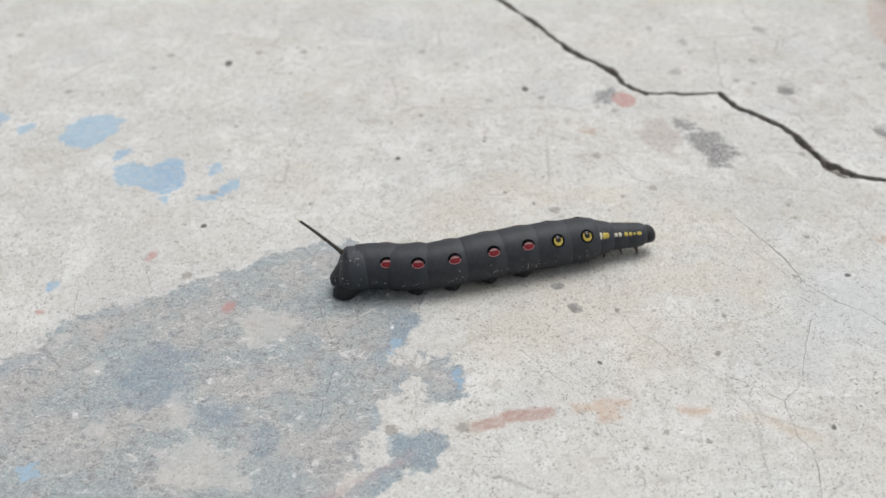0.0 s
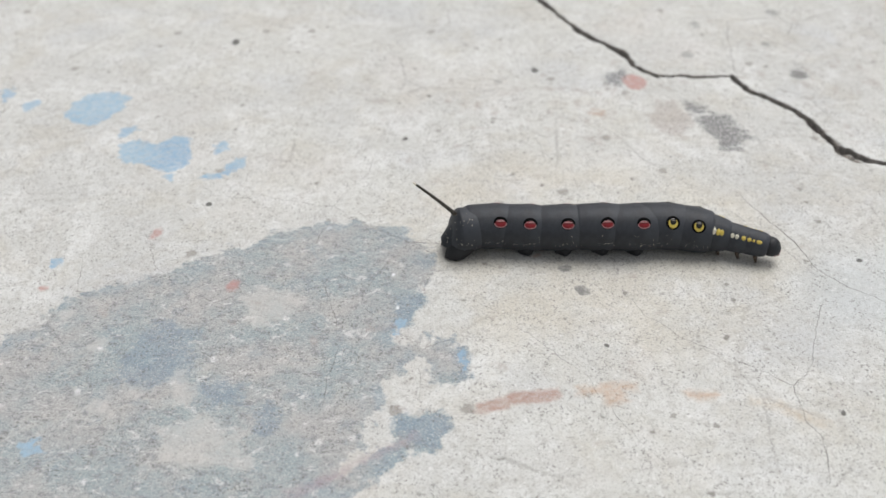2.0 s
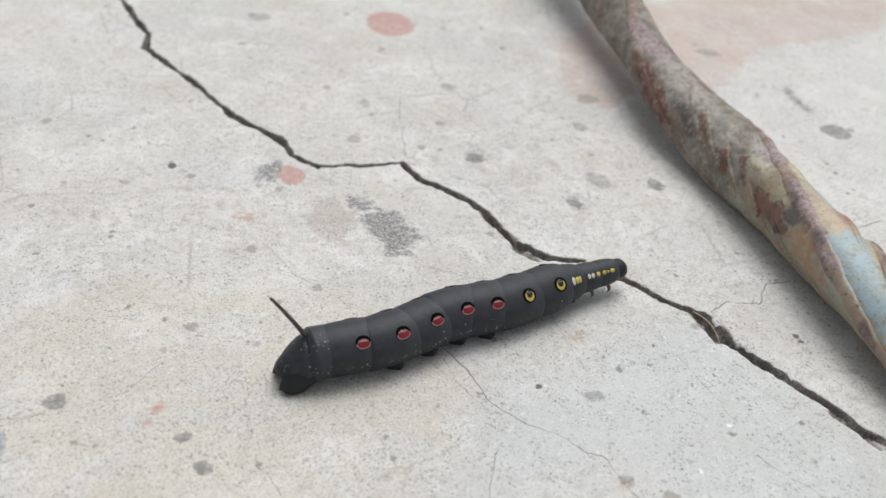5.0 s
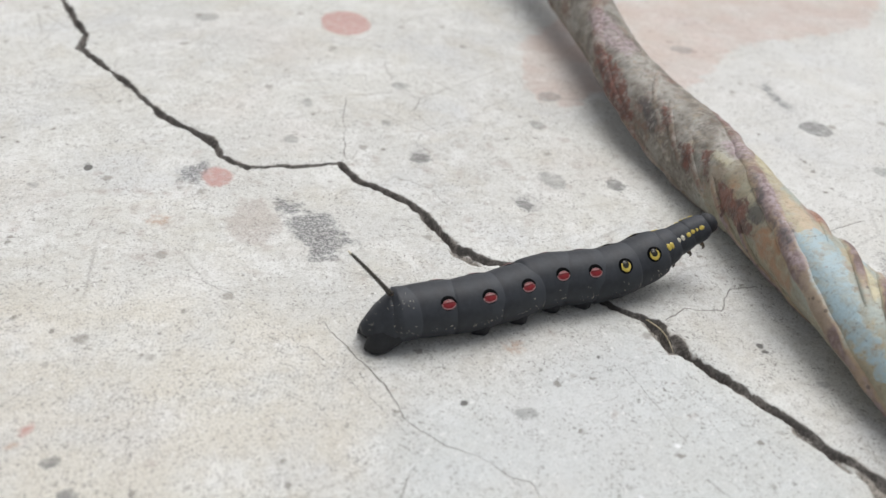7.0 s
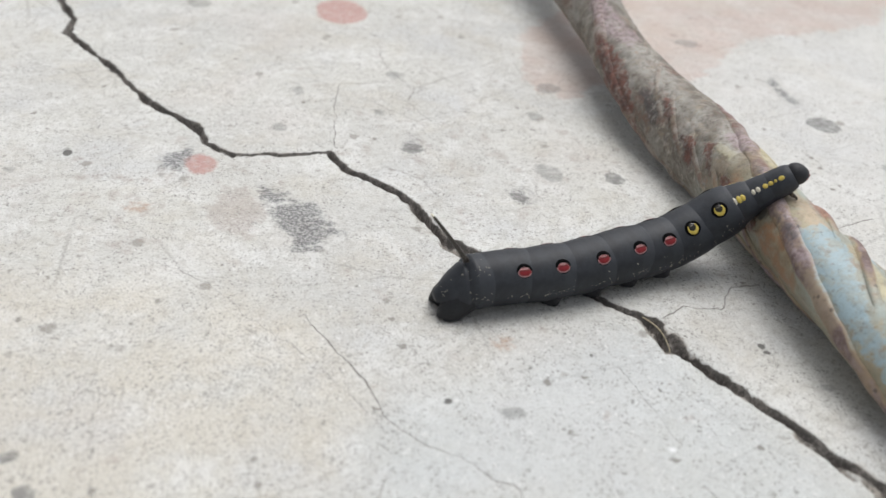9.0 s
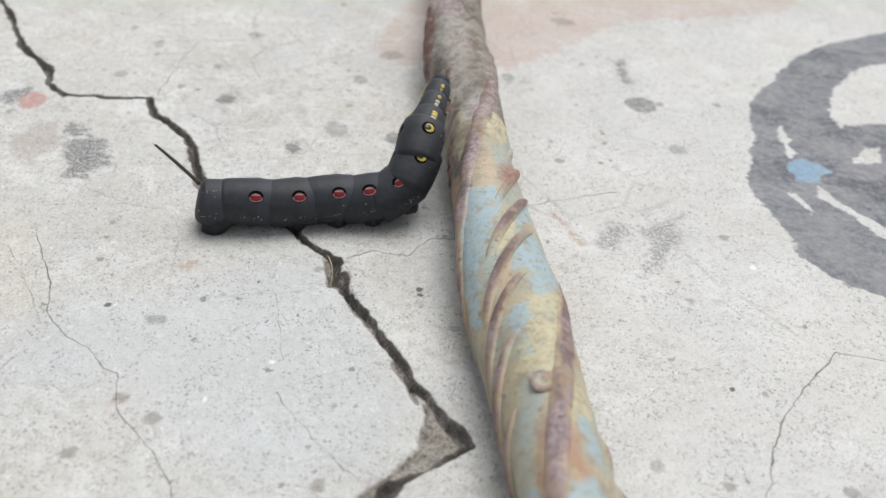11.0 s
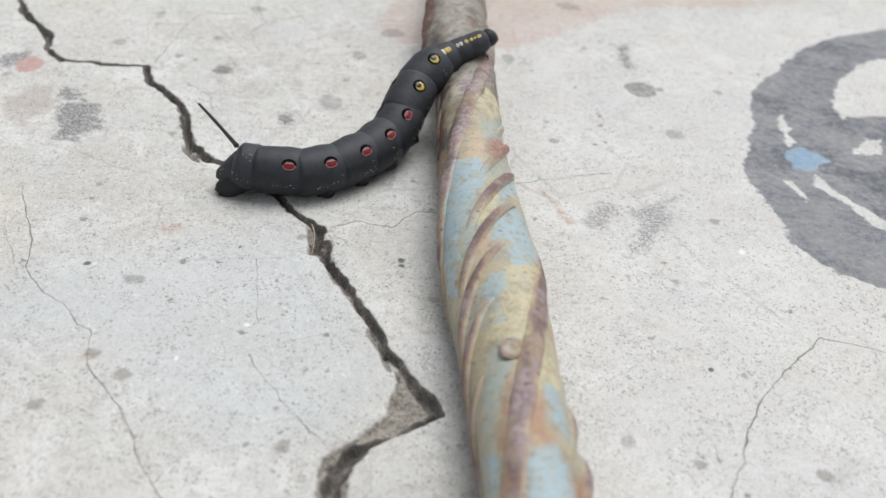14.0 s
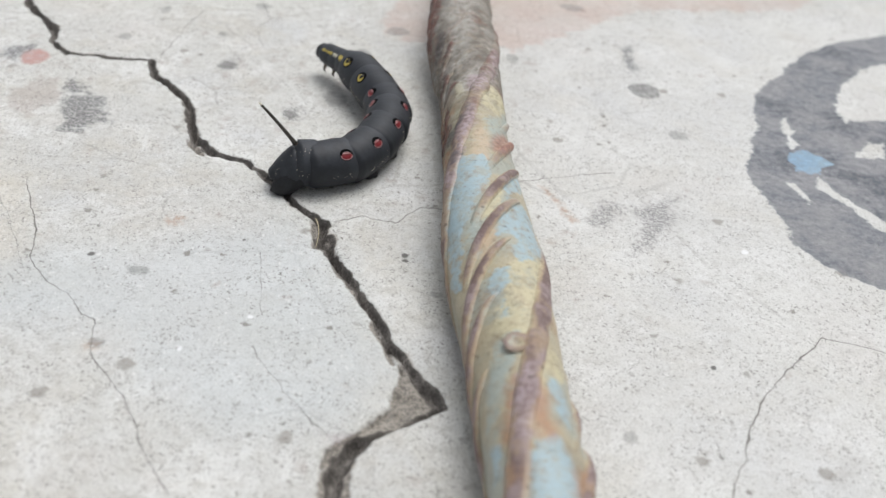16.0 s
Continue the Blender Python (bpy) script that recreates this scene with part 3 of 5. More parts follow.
# worn grey paint
stain("grey", (-125.5, 128.3), (-96.3, 141), (-91.6, 147.9), (-84, 159), (-74.3, 160.9), (-66.3, 164.8), (-59.8, 170.9), (-51.3, 175.1), (-45.2, 179.5), (-34.7, 182.8), (-22.3, 183.2), (-12.6, 181.6), (-7.6, 174.9), (-4.8, 164.5), (-8.5, 157.8), (-9.5, 151.3), (-13, 146), (-14.7, 144.3), (-8.6, 140.9), (-10.6, 133.6), (-13.9, 129.7), (-16.2, 123.1), (-16.4, 118.2), (-20, 110.2), (-25.5, 103.7), (-39, 90.4), (-114.9, 90.2))
stain("grey", (-8.3, 137.6), (-6.3, 144.2), (-1.5, 143.4), (2, 138.4), (2.5, 132.8), (-1.5, 131.3), (-6.6, 132.8))
stain("grey", (-13.1, 115.5), (-10.2, 121.7), (-5.9, 124.1), (-3.1, 122.4), (-2.8, 118.2), (-4.6, 114.1), (-7.2, 112.2), (-8.8, 113.5), (-12.7, 108.9), (-17.4, 103.8), (-28.3, 94.7), (-32.5, 97))
stain("slate", (-72, 135.3), (-69.3, 142.7), (-65.9, 147.9), (-61.4, 149.6), (-56, 144.4), (-55.1, 137.7), (-56, 131.3), (-63.4, 129), (-69.2, 129.8))
stain("slate", (-52.2, 129.8), (-47.2, 132.9), (-43.2, 129.8), (-44.6, 125.3), (-49, 125.3))
stain("slate", (-39.7, 122.4), (-36.8, 125.3), (-34.9, 119.6), (-36.4, 115.5), (-38.7, 116.8))
stain("slate", (-14.8, 146), (-14, 155), (-9.1, 157.8), (-8.4, 154), (-11.2, 146.8), (-13.5, 144.3))
stain("slate", (-1.5, 137.6), (0.2, 140), (2.5, 137.6), (2.6, 132), (0.2, 132))
stain("slate", (-12.2, 119.6), (-8.1, 123.8), (-3.7, 123.1), (-2.7, 117.5), (-5.7, 114.1), (-9.9, 115.5))
# light blue paint
stain("bare", (-58.1, 135.3), (-55.7, 132.3), (-52, 128.4), (-51.3, 122.5), (-56.7, 124.7), (-58.6, 129.9))
stain("bare", (-58.4, 118.2), (-50.4, 121.1), (-41, 117.6), (-38.6, 110.2), (-55, 108.9))
stain("bare", (-49.5, 157.3), (-42.2, 159.3), (-34, 155.4), (-35.5, 148.1), (-43.8, 146.4))
spot("bare", -72.1, 148.7, 1.2, 0.9)
spot("bare", -71.4, 123.3, 2.0, 1.5)
spot("bare", -65.2, 127.9, 1.6, 1.3)
spot("bare", -86.3, 149.9, 2.0, 1.1)
spot("bare", -58.1, 158.7, 0.5, 0.6)
spot("bare", -75.1, 141.2, 1.2, 1.1)
spot("white_spot", -15.1, 164.1, 0.4, 0.6)
spot("white_spot", -13.8, 153.2, 0.4, 0.6)
spot("white_spot", -55.9, 121.1, 0.3, 0.3)
spot("rust", 105.4, 182.4, 1.8, 1.9)
spot("dark_spot", 92.0, 168.9, 0.8, 0.6)
spot("dark_spot", 120.1, 177.4, 0.4, 0.6)
spot("dark_spot", 154.0, 173.0, 0.7, 0.6)
stain("blue", (-113.6, 235.8), (-114.5, 242.3), (-110.4, 248.2), (-104.2, 250.4), (-99.1, 247.5), (-97.8, 240.8), (-100, 235.4), (-105, 230.2), (-110.1, 231))
stain("blue", (-92.4, 214.4), (-93.5, 221), (-86.5, 221.4), (-82.9, 219.8), (-79.1, 223.5), (-74.9, 222.5), (-72.2, 215.3), (-74.1, 208.4), (-76.5, 205.8), (-85.1, 210.1), (-90.5, 210.2))
stain("blue", (-67.9, 219.4), (-64.3, 221.4), (-62.9, 217.9), (-65.5, 215.1))
stain("blue", (-67, 203.8), (-62.4, 206.8), (-60.3, 212.2), (-56.9, 212.7), (-57.3, 208), (-62.4, 203.1))
stain("blue", (-95.8, 227.5), (-91.9, 229.9), (-90.1, 226.8), (-94.4, 224.2))
stain("blue", (-77.8, 204), (-75, 205.8), (-74.5, 201.3))
stain("blue", (-81.9, 114.5), (-79.2, 115.1), (-77.6, 112.5), (-80.5, 111.1))
stain("blue", (-14.1, 144.3), (-13.7, 149.5), (-12.2, 148.6), (-12.5, 144.3))
stain("blue", (-0.6, 137.6), (0.6, 139.2), (2.1, 135.2), (1.3, 133.1))
spot("blue", -125.4, 240.9, 2.0, 2.8)
spot("blue", -135.4, 248.5, 1.7, 3.0)
spot("blue", -94.1, 168.1, 1.3, 1.8)
stain("blue", (252.7, 231.1), (259.2, 236), (263.3, 228), (259.5, 222.8), (253.6, 223.3))
# red and orange marks
stain("brick", (2.9, 124.9), (10.8, 127.7), (19.8, 129.6), (20, 127), (11.2, 124.5), (3.3, 122.6))
stain("orange", (23.1, 129.4), (30.9, 130.6), (35, 130.4), (34.7, 128.3), (31.1, 128), (23.2, 127.6))
stain("orange", (27.8, 129), (31.9, 129.8), (33, 125.6), (29.5, 124.9))
stain("orange", (44.3, 127.8), (48, 128.4), (51.3, 127.1), (48.6, 126), (44.7, 126.2))
stain("ochre", (56.4, 126), (62.7, 124.9), (70.4, 121), (68.8, 119.7), (62.1, 122.6), (56.6, 124.5))
spot("red", 52.7, 254.3, 3.8, 4.7)
spot("red", -51.1, 160.0, 1.3, 1.8)
spot("red", -73.4, 179.7, 1.3, 1.9)
spot("red", -93.6, 158.8, 1.0, 1.0)
spot("red", 98.5, 353.9, 8.1, 11.3)
spot("red", 19.8, 174.2, 1.2, 1.3)
spot("rust", 18.3, 170.7, 0.9, 0.9)
spot("rust", 99.4, 142.5, 1.4, 1.3)
spot("rust", 39.5, 236.0, 2.9, 2.0)
stain("mauve", (-8.4, 117.5), (-7.3, 116.1), (-21.8, 107.1), (-29.2, 101.6), (-31.5, 103.7), (-22, 108.9))
stain("pink", (153, 332.1), (181.9, 362.8), (359, 416), (290.2, 339.1), (231.1, 326.4), (204, 300.3), (184.1, 283.7), (171, 295.5), (150.8, 283.4), (143.6, 296.5))
stain("rust", (184.6, 207.4), (186.5, 206.3), (192.8, 192.9), (191.1, 191.2))
spot("mauve", 144.9, 123.8, 2.7, 1.2)
# soot and dark paint
spot("dust", 104.6, 259.8, 2.1, 3.3)
spot("dust", 124.2, 233.3, 2.3, 3.0)
stain("soot", (65.1, 243), (67.9, 242.7), (70.3, 235.9), (76.2, 233.1), (79.8, 222.3), (76, 215.4), (71.7, 217.5), (69.3, 226), (67.1, 233.7))
stain("soot", (43.5, 256.3), (50, 261.5), (51.2, 258.5), (47.7, 252.2), (44.2, 252.6))
stain("umber", (54.2, 235.1), (62.5, 244.7), (66, 231.3), (61.9, 222.1), (55.7, 225.2))
stain("dust", (195.1, 195.4), (200, 202.2), (203.6, 199.7), (199.1, 192), (195.5, 191.6))
stain("dust", (204.7, 198.6), (211.8, 204.1), (219.1, 206.5), (213.7, 193.8), (206.4, 183.4), (203.1, 182.1), (208.3, 193.3))
stain("soot", (218.7, 291.8), (222.8, 294.6), (221.7, 279.9), (219, 274.4))
stain("ring", (351.6, 333.3), (315.7, 322.4), (294.4, 311.8), (281, 300.7), (268.3, 284.2), (254, 265.1), (249.6, 247.5), (243.8, 233), (239.5, 221.2), (239.2, 214.5), (241.2, 204.7), (242, 196.5), (241.2, 189.7), (246.1, 181.9), (250.7, 177.2), (255.7, 174.7), (273.3, 172.4))
stain("hole", (276.3, 259.3), (286, 278.9), (295.7, 290.2), (305.9, 298.1), (343.3, 308.2), (319.2, 259.7), (276.6, 253.6))
stain("hole", (271.6, 232.6), (279.3, 241.7), (284.3, 242.4), (279.9, 233.6))
stain("hole", (258.3, 221), (261.3, 212.4), (267.2, 203.2), (283.7, 193.7), (281, 188), (265, 197.6), (260.3, 209.8), (255.5, 215.4))
stain("hole", (257.6, 250.2), (260.8, 253.8), (257.7, 237.5), (255.2, 235.2))
stain("hole", (248.3, 216.2), (250.3, 216.9), (252.1, 209), (250.6, 207.8))
spot("firm_spot", 24.4, 165.9, 1.6, 1.6)
spot("firm_spot", 103.7, 257.8, 2.6, 2.6)
spot("grey_spot", 72.5, 271.9, 1.8, 2.0)
spot("firm_spot", 27.5, 158.3, 1.5, 1.7)
spot("firm_spot", 149.4, 239.0, 2.4, 2.5)
spot("firm_spot", 221.1, 263.1, 4.6, 5.1)
spot("firm_spot", 1.8, 178.5, 2.2, 1.9)
spot("firm_spot", 123.5, 232.7, 2.1, 1.7)
spot("grey_spot", 53.8, 361.4, 3.5, 4.2)
spot("grey_spot", 22.8, 263.3, 1.0, 1.2)
spot("grey_spot", 12.3, 254.7, 1.3, 1.1)
spot("grey_spot", 98.8, 278.9, 1.2, 1.8)
spot("grey_spot", 134.1, 242.9, 3.2, 4.3)
spot("grey_spot", 225.0, 237.6, 2.8, 2.9)
spot("grey_spot", 184.0, 278.2, 2.1, 2.9)
spot("grey_spot", 192.8, 127.2, 1.3, 1.3)
spot("grey_spot", 159.8, 163.3, 1.4, 0.9)
spot("grey_spot", 100.1, 143.3, 1.3, 1.3)
spot("grey_spot", 101.9, 164.5, 2.3, 1.8)
spot("grey_spot", 139.9, 273.4, 2.3, 2.4)
spot("grey_spot", 207.4, 324.0, 4.0, 3.2)
spot("grey_spot", 106.9, 302.1, 2.4, 2.8)
spot("grey_spot", 78.7, 292.6, 1.6, 2.7)
spot("grey_spot", 149.3, 291.4, 3.1, 3.5)
spot("dark_spot", -14.4, 221.9, 0.8, 0.9)
spot("dark_spot", 30.4, 140.6, 0.6, 0.7)
spot("dark_spot", -63.1, 192.1, 0.9, 1.0)
spot("dark_spot", -73.4, 282.2, 1.3, 2.1)
spot("dark_spot", 23.5, 262.0, 1.1, 1.5)
spot("dark_spot", 73.4, 122.9, 0.5, 0.8)
spot("dark_spot", 153.7, 175.1, 0.6, 0.8)
spot("dark_spot", 211.5, 146.8, 0.6, 0.6)
spot("white_spot", 125.5, 153.0, 0.6, 0.6)
spot("white_spot", 228.5, 185.2, 0.9, 0.9)
spot("white_spot", 114.9, 143.1, 0.4, 0.6)
# brown specks beside the soot
SPECKS = random.Random(8)
for _ in range(70):
    spot("umber", SPECKS.gauss(34, 17), SPECKS.gauss(238, 14), SPECKS.choice((0.3, 0.4, 0.5, 0.9)), SPECKS.choice((0.3, 0.4, 0.6, 0.8)))
for _ in range(90):
    spot("umber", SPECKS.gauss(130, 24), SPECKS.gauss(240, 30), SPECKS.choice((0.3, 0.4, 0.5, 0.8)), SPECKS.choice((0.3, 0.4, 0.6, 0.9)))
for _ in range(130):
    spot("umber", SPECKS.uniform(-130, 250), SPECKS.uniform(115, 320), SPECKS.choice((0.25, 0.3, 0.4, 0.6)), SPECKS.choice((0.25, 0.3, 0.4, 0.6)))
# bluish whitewash left beside the crack
stain("wash", (91.2, 163.1), (106.5, 175.5), (127.8, 185.5), (135.4, 180), (140.8, 168.9), (147, 156.4), (153, 142.9), (152.6, 136.5), (143.6, 125.7), (125.7, 123.5), (109.8, 133.8), (97.6, 147.4))
stain("tan", (-6.8, 203.5), (14.2, 211.3), (43.9, 208.3), (70.5, 195.2), (79.6, 168.2), (58, 142.3), (33.1, 132.7), (10.8, 139.2), (-3.3, 146), (-8.5, 160.7))
stain("white", (189.7, 298.1), (222.8, 312.8), (329.4, 356.2), (331.1, 263), (254.3, 117.2), (221.5, 105.2), (185, 103.8), (184.2, 153.4), (181.3, 207))
stain("wash", (75.1, 164.7), (83.1, 168.8), (103.3, 171.6), (123.1, 168.9), (123.6, 157.7), (103.4, 143.9), (79.3, 147.8))

FIELDS["hair_side"], FIELDS["hair_bold"] = HAIR_SIDE, HAIR_BOLD
FIELDS["ring"] = np.maximum(FIELDS["ring"], -FIELDS.pop("hole"))


def ease(x, low, high):
    s = np.clip((x - low) / (high - low), 0, 1)
    return s * s * (3 - 2 * s)


def ground():
    z = np.zeros(len(GX))
    rough = layered(CX, CY, 1.6, 111, 3)
    z[CLOSE] += 0.10 * rough + 0.35 * layered(CX, CY, 30, 131, 3)
    z -= ease(FIELDS["chip"], 0.3, -0.9) * 1.1
    z[CLOSE] += ease(FIELDS["chip"][CLOSE], 0.2, -0.6) * 2.2 * rough
    z -= ease(FIELDS["crack"], 0.12, -0.85) * 2.3
    border = np.minimum.reduce([GX + 178, 338 - GX, GY - 92, 385 - GY])
    z *= ease(border, 0, 12)
    nx, ny = len(GRID_X), len(GRID_Y)
    data = bpy.data.meshes.new("ground")
    data.vertices.add(nx * ny)
    data.vertices.foreach_set("co", np.stack([GX, GY, z], 1).astype(np.float32).ravel() * np.float32(0.001))
    a = (np.arange(ny - 1)[:, None] * nx + np.arange(nx - 1)).ravel()
    quads = np.stack([a, a + 1, a + nx + 1, a + nx], 1)
    data.loops.add(quads.size)
    data.loops.foreach_set("vertex_index", quads.ravel().astype(np.int32))
    data.polygons.add(len(quads))
    data.polygons.foreach_set("loop_start", np.arange(0, quads.size, 4, dtype=np.int32))
    data.update(calc_edges=True)
    for kind, field in FIELDS.items():
        data.attributes.new(kind, "FLOAT", "POINT").data.foreach_set("value", field.astype(np.float32))
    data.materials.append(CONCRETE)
    data.shade_smooth()
    return tagged(new("ground", data), "pale worn concrete with a long crack and paint stains", "ground", kind="structure")


ground()

# ---- the twisted reinforcing bar ----
def bend(y):
    """How far the slightly bent bar lies aside of its middle."""
    off = min(max(y - 0.215, -0.17), 0.2)
    much = 0.22 if off > 0 else 0.40
    return much * off * (off + 2 * (y - 0.215 - off)) - 0.0026 * math.exp(-((y - 0.276) / 0.042) ** 2)


def lift(y):
    """How far the bent far end is raised off the ground."""
    off = min(max(y - 0.215, 0), 0.11)
    return 0.45 * off * off + 0.9 * off * (max(y - 0.215, 0) - off)


def rib_turn(y):
    """The angle of the first rib about the bar, from the top towards the left, at y; the winding is not quite even."""
    at = (103, 111, 123, 137, 149, 162, 177, 192, 209, 236, 263, 285, 298)
    turned = (215, 201, 180, 152, 129, 100, 70, 43, 15, -35, -85, -122, -146)
    mm = y * 1000
    return radians(float(np.interp(mm, at, turned)) + 1.8 * (max(103 - mm, 0) - max(mm - 298, 0)))


def core_radius(turn, y):
    """An oval bar, widest at its two ribs."""
    return BAR_R + BAR_FLAT * math.cos(2 * (turn - rib_turn(y)))


def on_bar(y, turn, r):
    return Vector((bend(y) - math.sin(turn) * r, y, math.cos(turn) * r + lift(y)))


BAR_MARKS = []


def daub(kind, *points):
    """A patch of paint, rust or painted shade on the bar: its outline in millimetres along and degrees round the bar.
    """
    BAR_MARKS.append((kind, [(y, turn * 0.143) for y, turn in points]))


daub("cream", (219, 2), (222, -25), (219, -55), (215, -61), (208, -27), (210, -3), (213, 5))
daub("green", (204, -5), (217, -75), (210, -75), (199, -31), (197, -2))
daub("red", (197, -13), (202, -38), (204, -66), (199, -66), (191, -25), (192, -9))
daub("peach", (199, 16), (199, -12), (188, -4), (186, 12), (189, 25))
daub("sky", (189, 46), (188, 5), (183, -2), (177, 12), (170, 32), (163, 54), (150, 72), (152, 92), (168, 72), (181, 54))
daub("cream", (177, -5), (178, -29), (168, 3), (165, 16), (161, 30), (166, 26), (172, 12))
daub("peach", (164, 17), (165, 1), (160, 4), (155, 21), (152, 36), (158, 28))
daub("green", (166, 40), (166, 16), (161, 26), (154, 42), (150, 60), (158, 52))
daub("sky", (179, -21), (191, -76), (183, -70), (174, -22))
daub("sky", (167, -4), (175, -57), (169, -76), (160, -76), (152, -22), (155, -13), (159, -21), (162, -16), (160, 4))
daub("cream", (146, 32), (152, -10), (158, -70), (141, -32), (132, -15), (130, 10), (133, 36), (137, 33), (141, 13), (145, 11), (149, 17))
daub("sky", (149, 22), (150, -3), (145, 4), (142, 14), (143, 28), (146, 31))
daub("sky", (140, 16), (142, 7), (136, 12), (136, 20))
daub("green", (131, 34), (132, 6), (126, 12), (121, 28), (115, 34), (114, 62), (123, 50), (127, 40))
daub("cream", (129, -13), (130, -44), (125, -48), (122, -36), (122, -15), (118, -4), (122, 0))
daub("sky", (123, -17), (122, -37), (118, -44), (114, -36), (114, -24), (119, -16))
daub("orange", (121, -4), (116, -10), (111, -13), (109, 5), (112, 10), (116, 8))
daub("orange", (124, 15), (118, 16), (109, 29), (110, 40), (117, 31))
daub("mauve", (123, 13), (123, 0), (116, 2), (109, 14), (110, 26), (117, 21))
daub("sky", (109, 12), (110.5, -16), (106, -28), (101, -34), (92, -8), (95, 22), (102, 26))
daub("sky", (110, 60), (110, 43), (105, 49), (104, 64))
daub("orange", (104, -22), (108, -55), (103, -46), (100, -20))
daub("orange", (106, 41), (105, 24), (100, 26), (100, 50))
daub("scab", (235, 60), (231, 50), (226, 88), (229, 96))
daub("scab", (227, 38), (224, 34), (219, 67), (222, 68))
daub("scab", (286, 57), (281, 43), (265, 58), (254, 88), (258, 110), (276, 95))
daub("pale", (278, 40), (276, -20), (258, -20), (247, -5), (239, 38), (250, 36), (265, 42))
daub("cream", (224, 39), (223, 21), (215, 23), (217, 38))
# olive-brown left flank and underside, with their shade put into the colour
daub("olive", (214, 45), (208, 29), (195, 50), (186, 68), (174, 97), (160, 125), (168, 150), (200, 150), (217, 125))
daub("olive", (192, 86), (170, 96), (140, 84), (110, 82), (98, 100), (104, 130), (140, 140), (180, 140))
daub("orange", (212, 49), (211, 38), (205, 65), (205, 98), (208, 79))
daub("orange", (197, 67), (194, 49), (190, 72), (192, 107), (195, 94))
daub("orange", (193, 71), (191, 52), (186, 55), (187, 71))
daub("soot", (202, 72), (202, 46), (200, 40), (196, 44), (197, 58), (199, 62))
daub("soot", (257, 61), (256, 43), (246, 63), (246, 87))
daub("soot", (210, 19), (210, 15), (199, 39), (185, 46), (186, 52), (199, 46))
daub("mauve", (210, 16), (208, 7), (204, 7), (195, 25), (183, 50), (180, 57), (182, 64), (192, 44), (203, 26))
daub("mauve", (244, -38), (247, -54), (229, -38), (222, -19), (232, -25))
daub("mauve", (224, 14), (227, -19), (221, -18), (214, 3), (216, 17))
daub("scab", (250, 31), (244, 42), (241, 62), (247, 47))
daub("scab", (274, 77), (264, 88), (263, 132), (270, 132), (277, 97))
daub("mauve", (305, 38), (302, 8), (288, 0), (281, -26), (275, 20), (283, 42), (293, 50))
daub("pale", (230, 9), (233, -39), (223, -27), (216, 29), (223, 36))
daub("pale", (243, 23), (239, 2), (231, 17), (234, 41))
daub("scab", (215, 62), (206, 50), (197, 72), (203, 102), (212, 92))
daub("orange", (197, 79), (191, 70), (182, 86), (180, 108), (194, 97))


def painted(ob):
    """Stores on a piece of the bar how far each of its points lies from every kind of patch."""
    count = len(ob.data.vertices)
    co = np.empty(count * 3, dtype=np.float32)
    ob.data.vertices.foreach_get("co", co)
    co = co.reshape(-1, 3).astype(np.float64)
    aside = np.array([bend(v) for v in co[:, 1]])
    up = np.array([lift(v) for v in co[:, 1]])
    y, round_ = co[:, 1] * 1000, np.degrees(np.arctan2(aside - co[:, 0], co[:, 2] - up)) * 0.143
    y, round_ = y + 1.6 * layered(y, round_, 5, 211), round_ + 1.6 * layered(y, round_, 5, 231)
    for kind in sorted({k for k, _ in BAR_MARKS}):
        away = np.full(count, REACH)
        for k, points in BAR_MARKS:
            if k == kind:
                index = near(y, round_, points)
                if len(index):
                    away[index] = np.minimum(away[index], to_line(y[index], round_[index], points, True))
        ob.data.attributes.new(kind, "FLOAT", "POINT").data.foreach_set("value", away.astype(np.float32))
    return ob


def ridge(rows, wide, tall, base):
    """A rounded ridge along (y, turn, size) rows on the bar's face; base lifts it over the core."""
    bm = bmesh.new()
    worn = bm.verts.layers.float.new("crest")
    rings = []
    for y, turn, size in rows:
        ring = []
        for k in range(9):
            s = k / 4 - 1
            h = math.cos(s * math.pi / 2) ** 0.8 if abs(s) < 1 else 0.0
            at = turn + s * wide / 2 / BAR_R * (0.6 + 0.4 * size)
            rough = 0.00016 * noise.noise(Vector((y * 700, at * 5, 3.0)))
            v = bm.verts.new(on_bar(y, at, core_radius(at, y) + (base + tall * h * size + rough * size - 0.0011 * max(0, 0.45 - size) if 0 < k < 8 else -0.0009)))
            v[worn] = max(h, 0) * size
            ring.append(v)
        rings.append(ring)
    for a, b in zip(rings, rings[1:]):
        for k in range(8):
            bm.faces.new((a[k], a[k + 1], b[k + 1], b[k]))
    bm.faces.new(rings[0]), bm.faces.new(rings[-1])
    bmesh.ops.recalc_face_normals(bm, faces=bm.faces)
    return bm


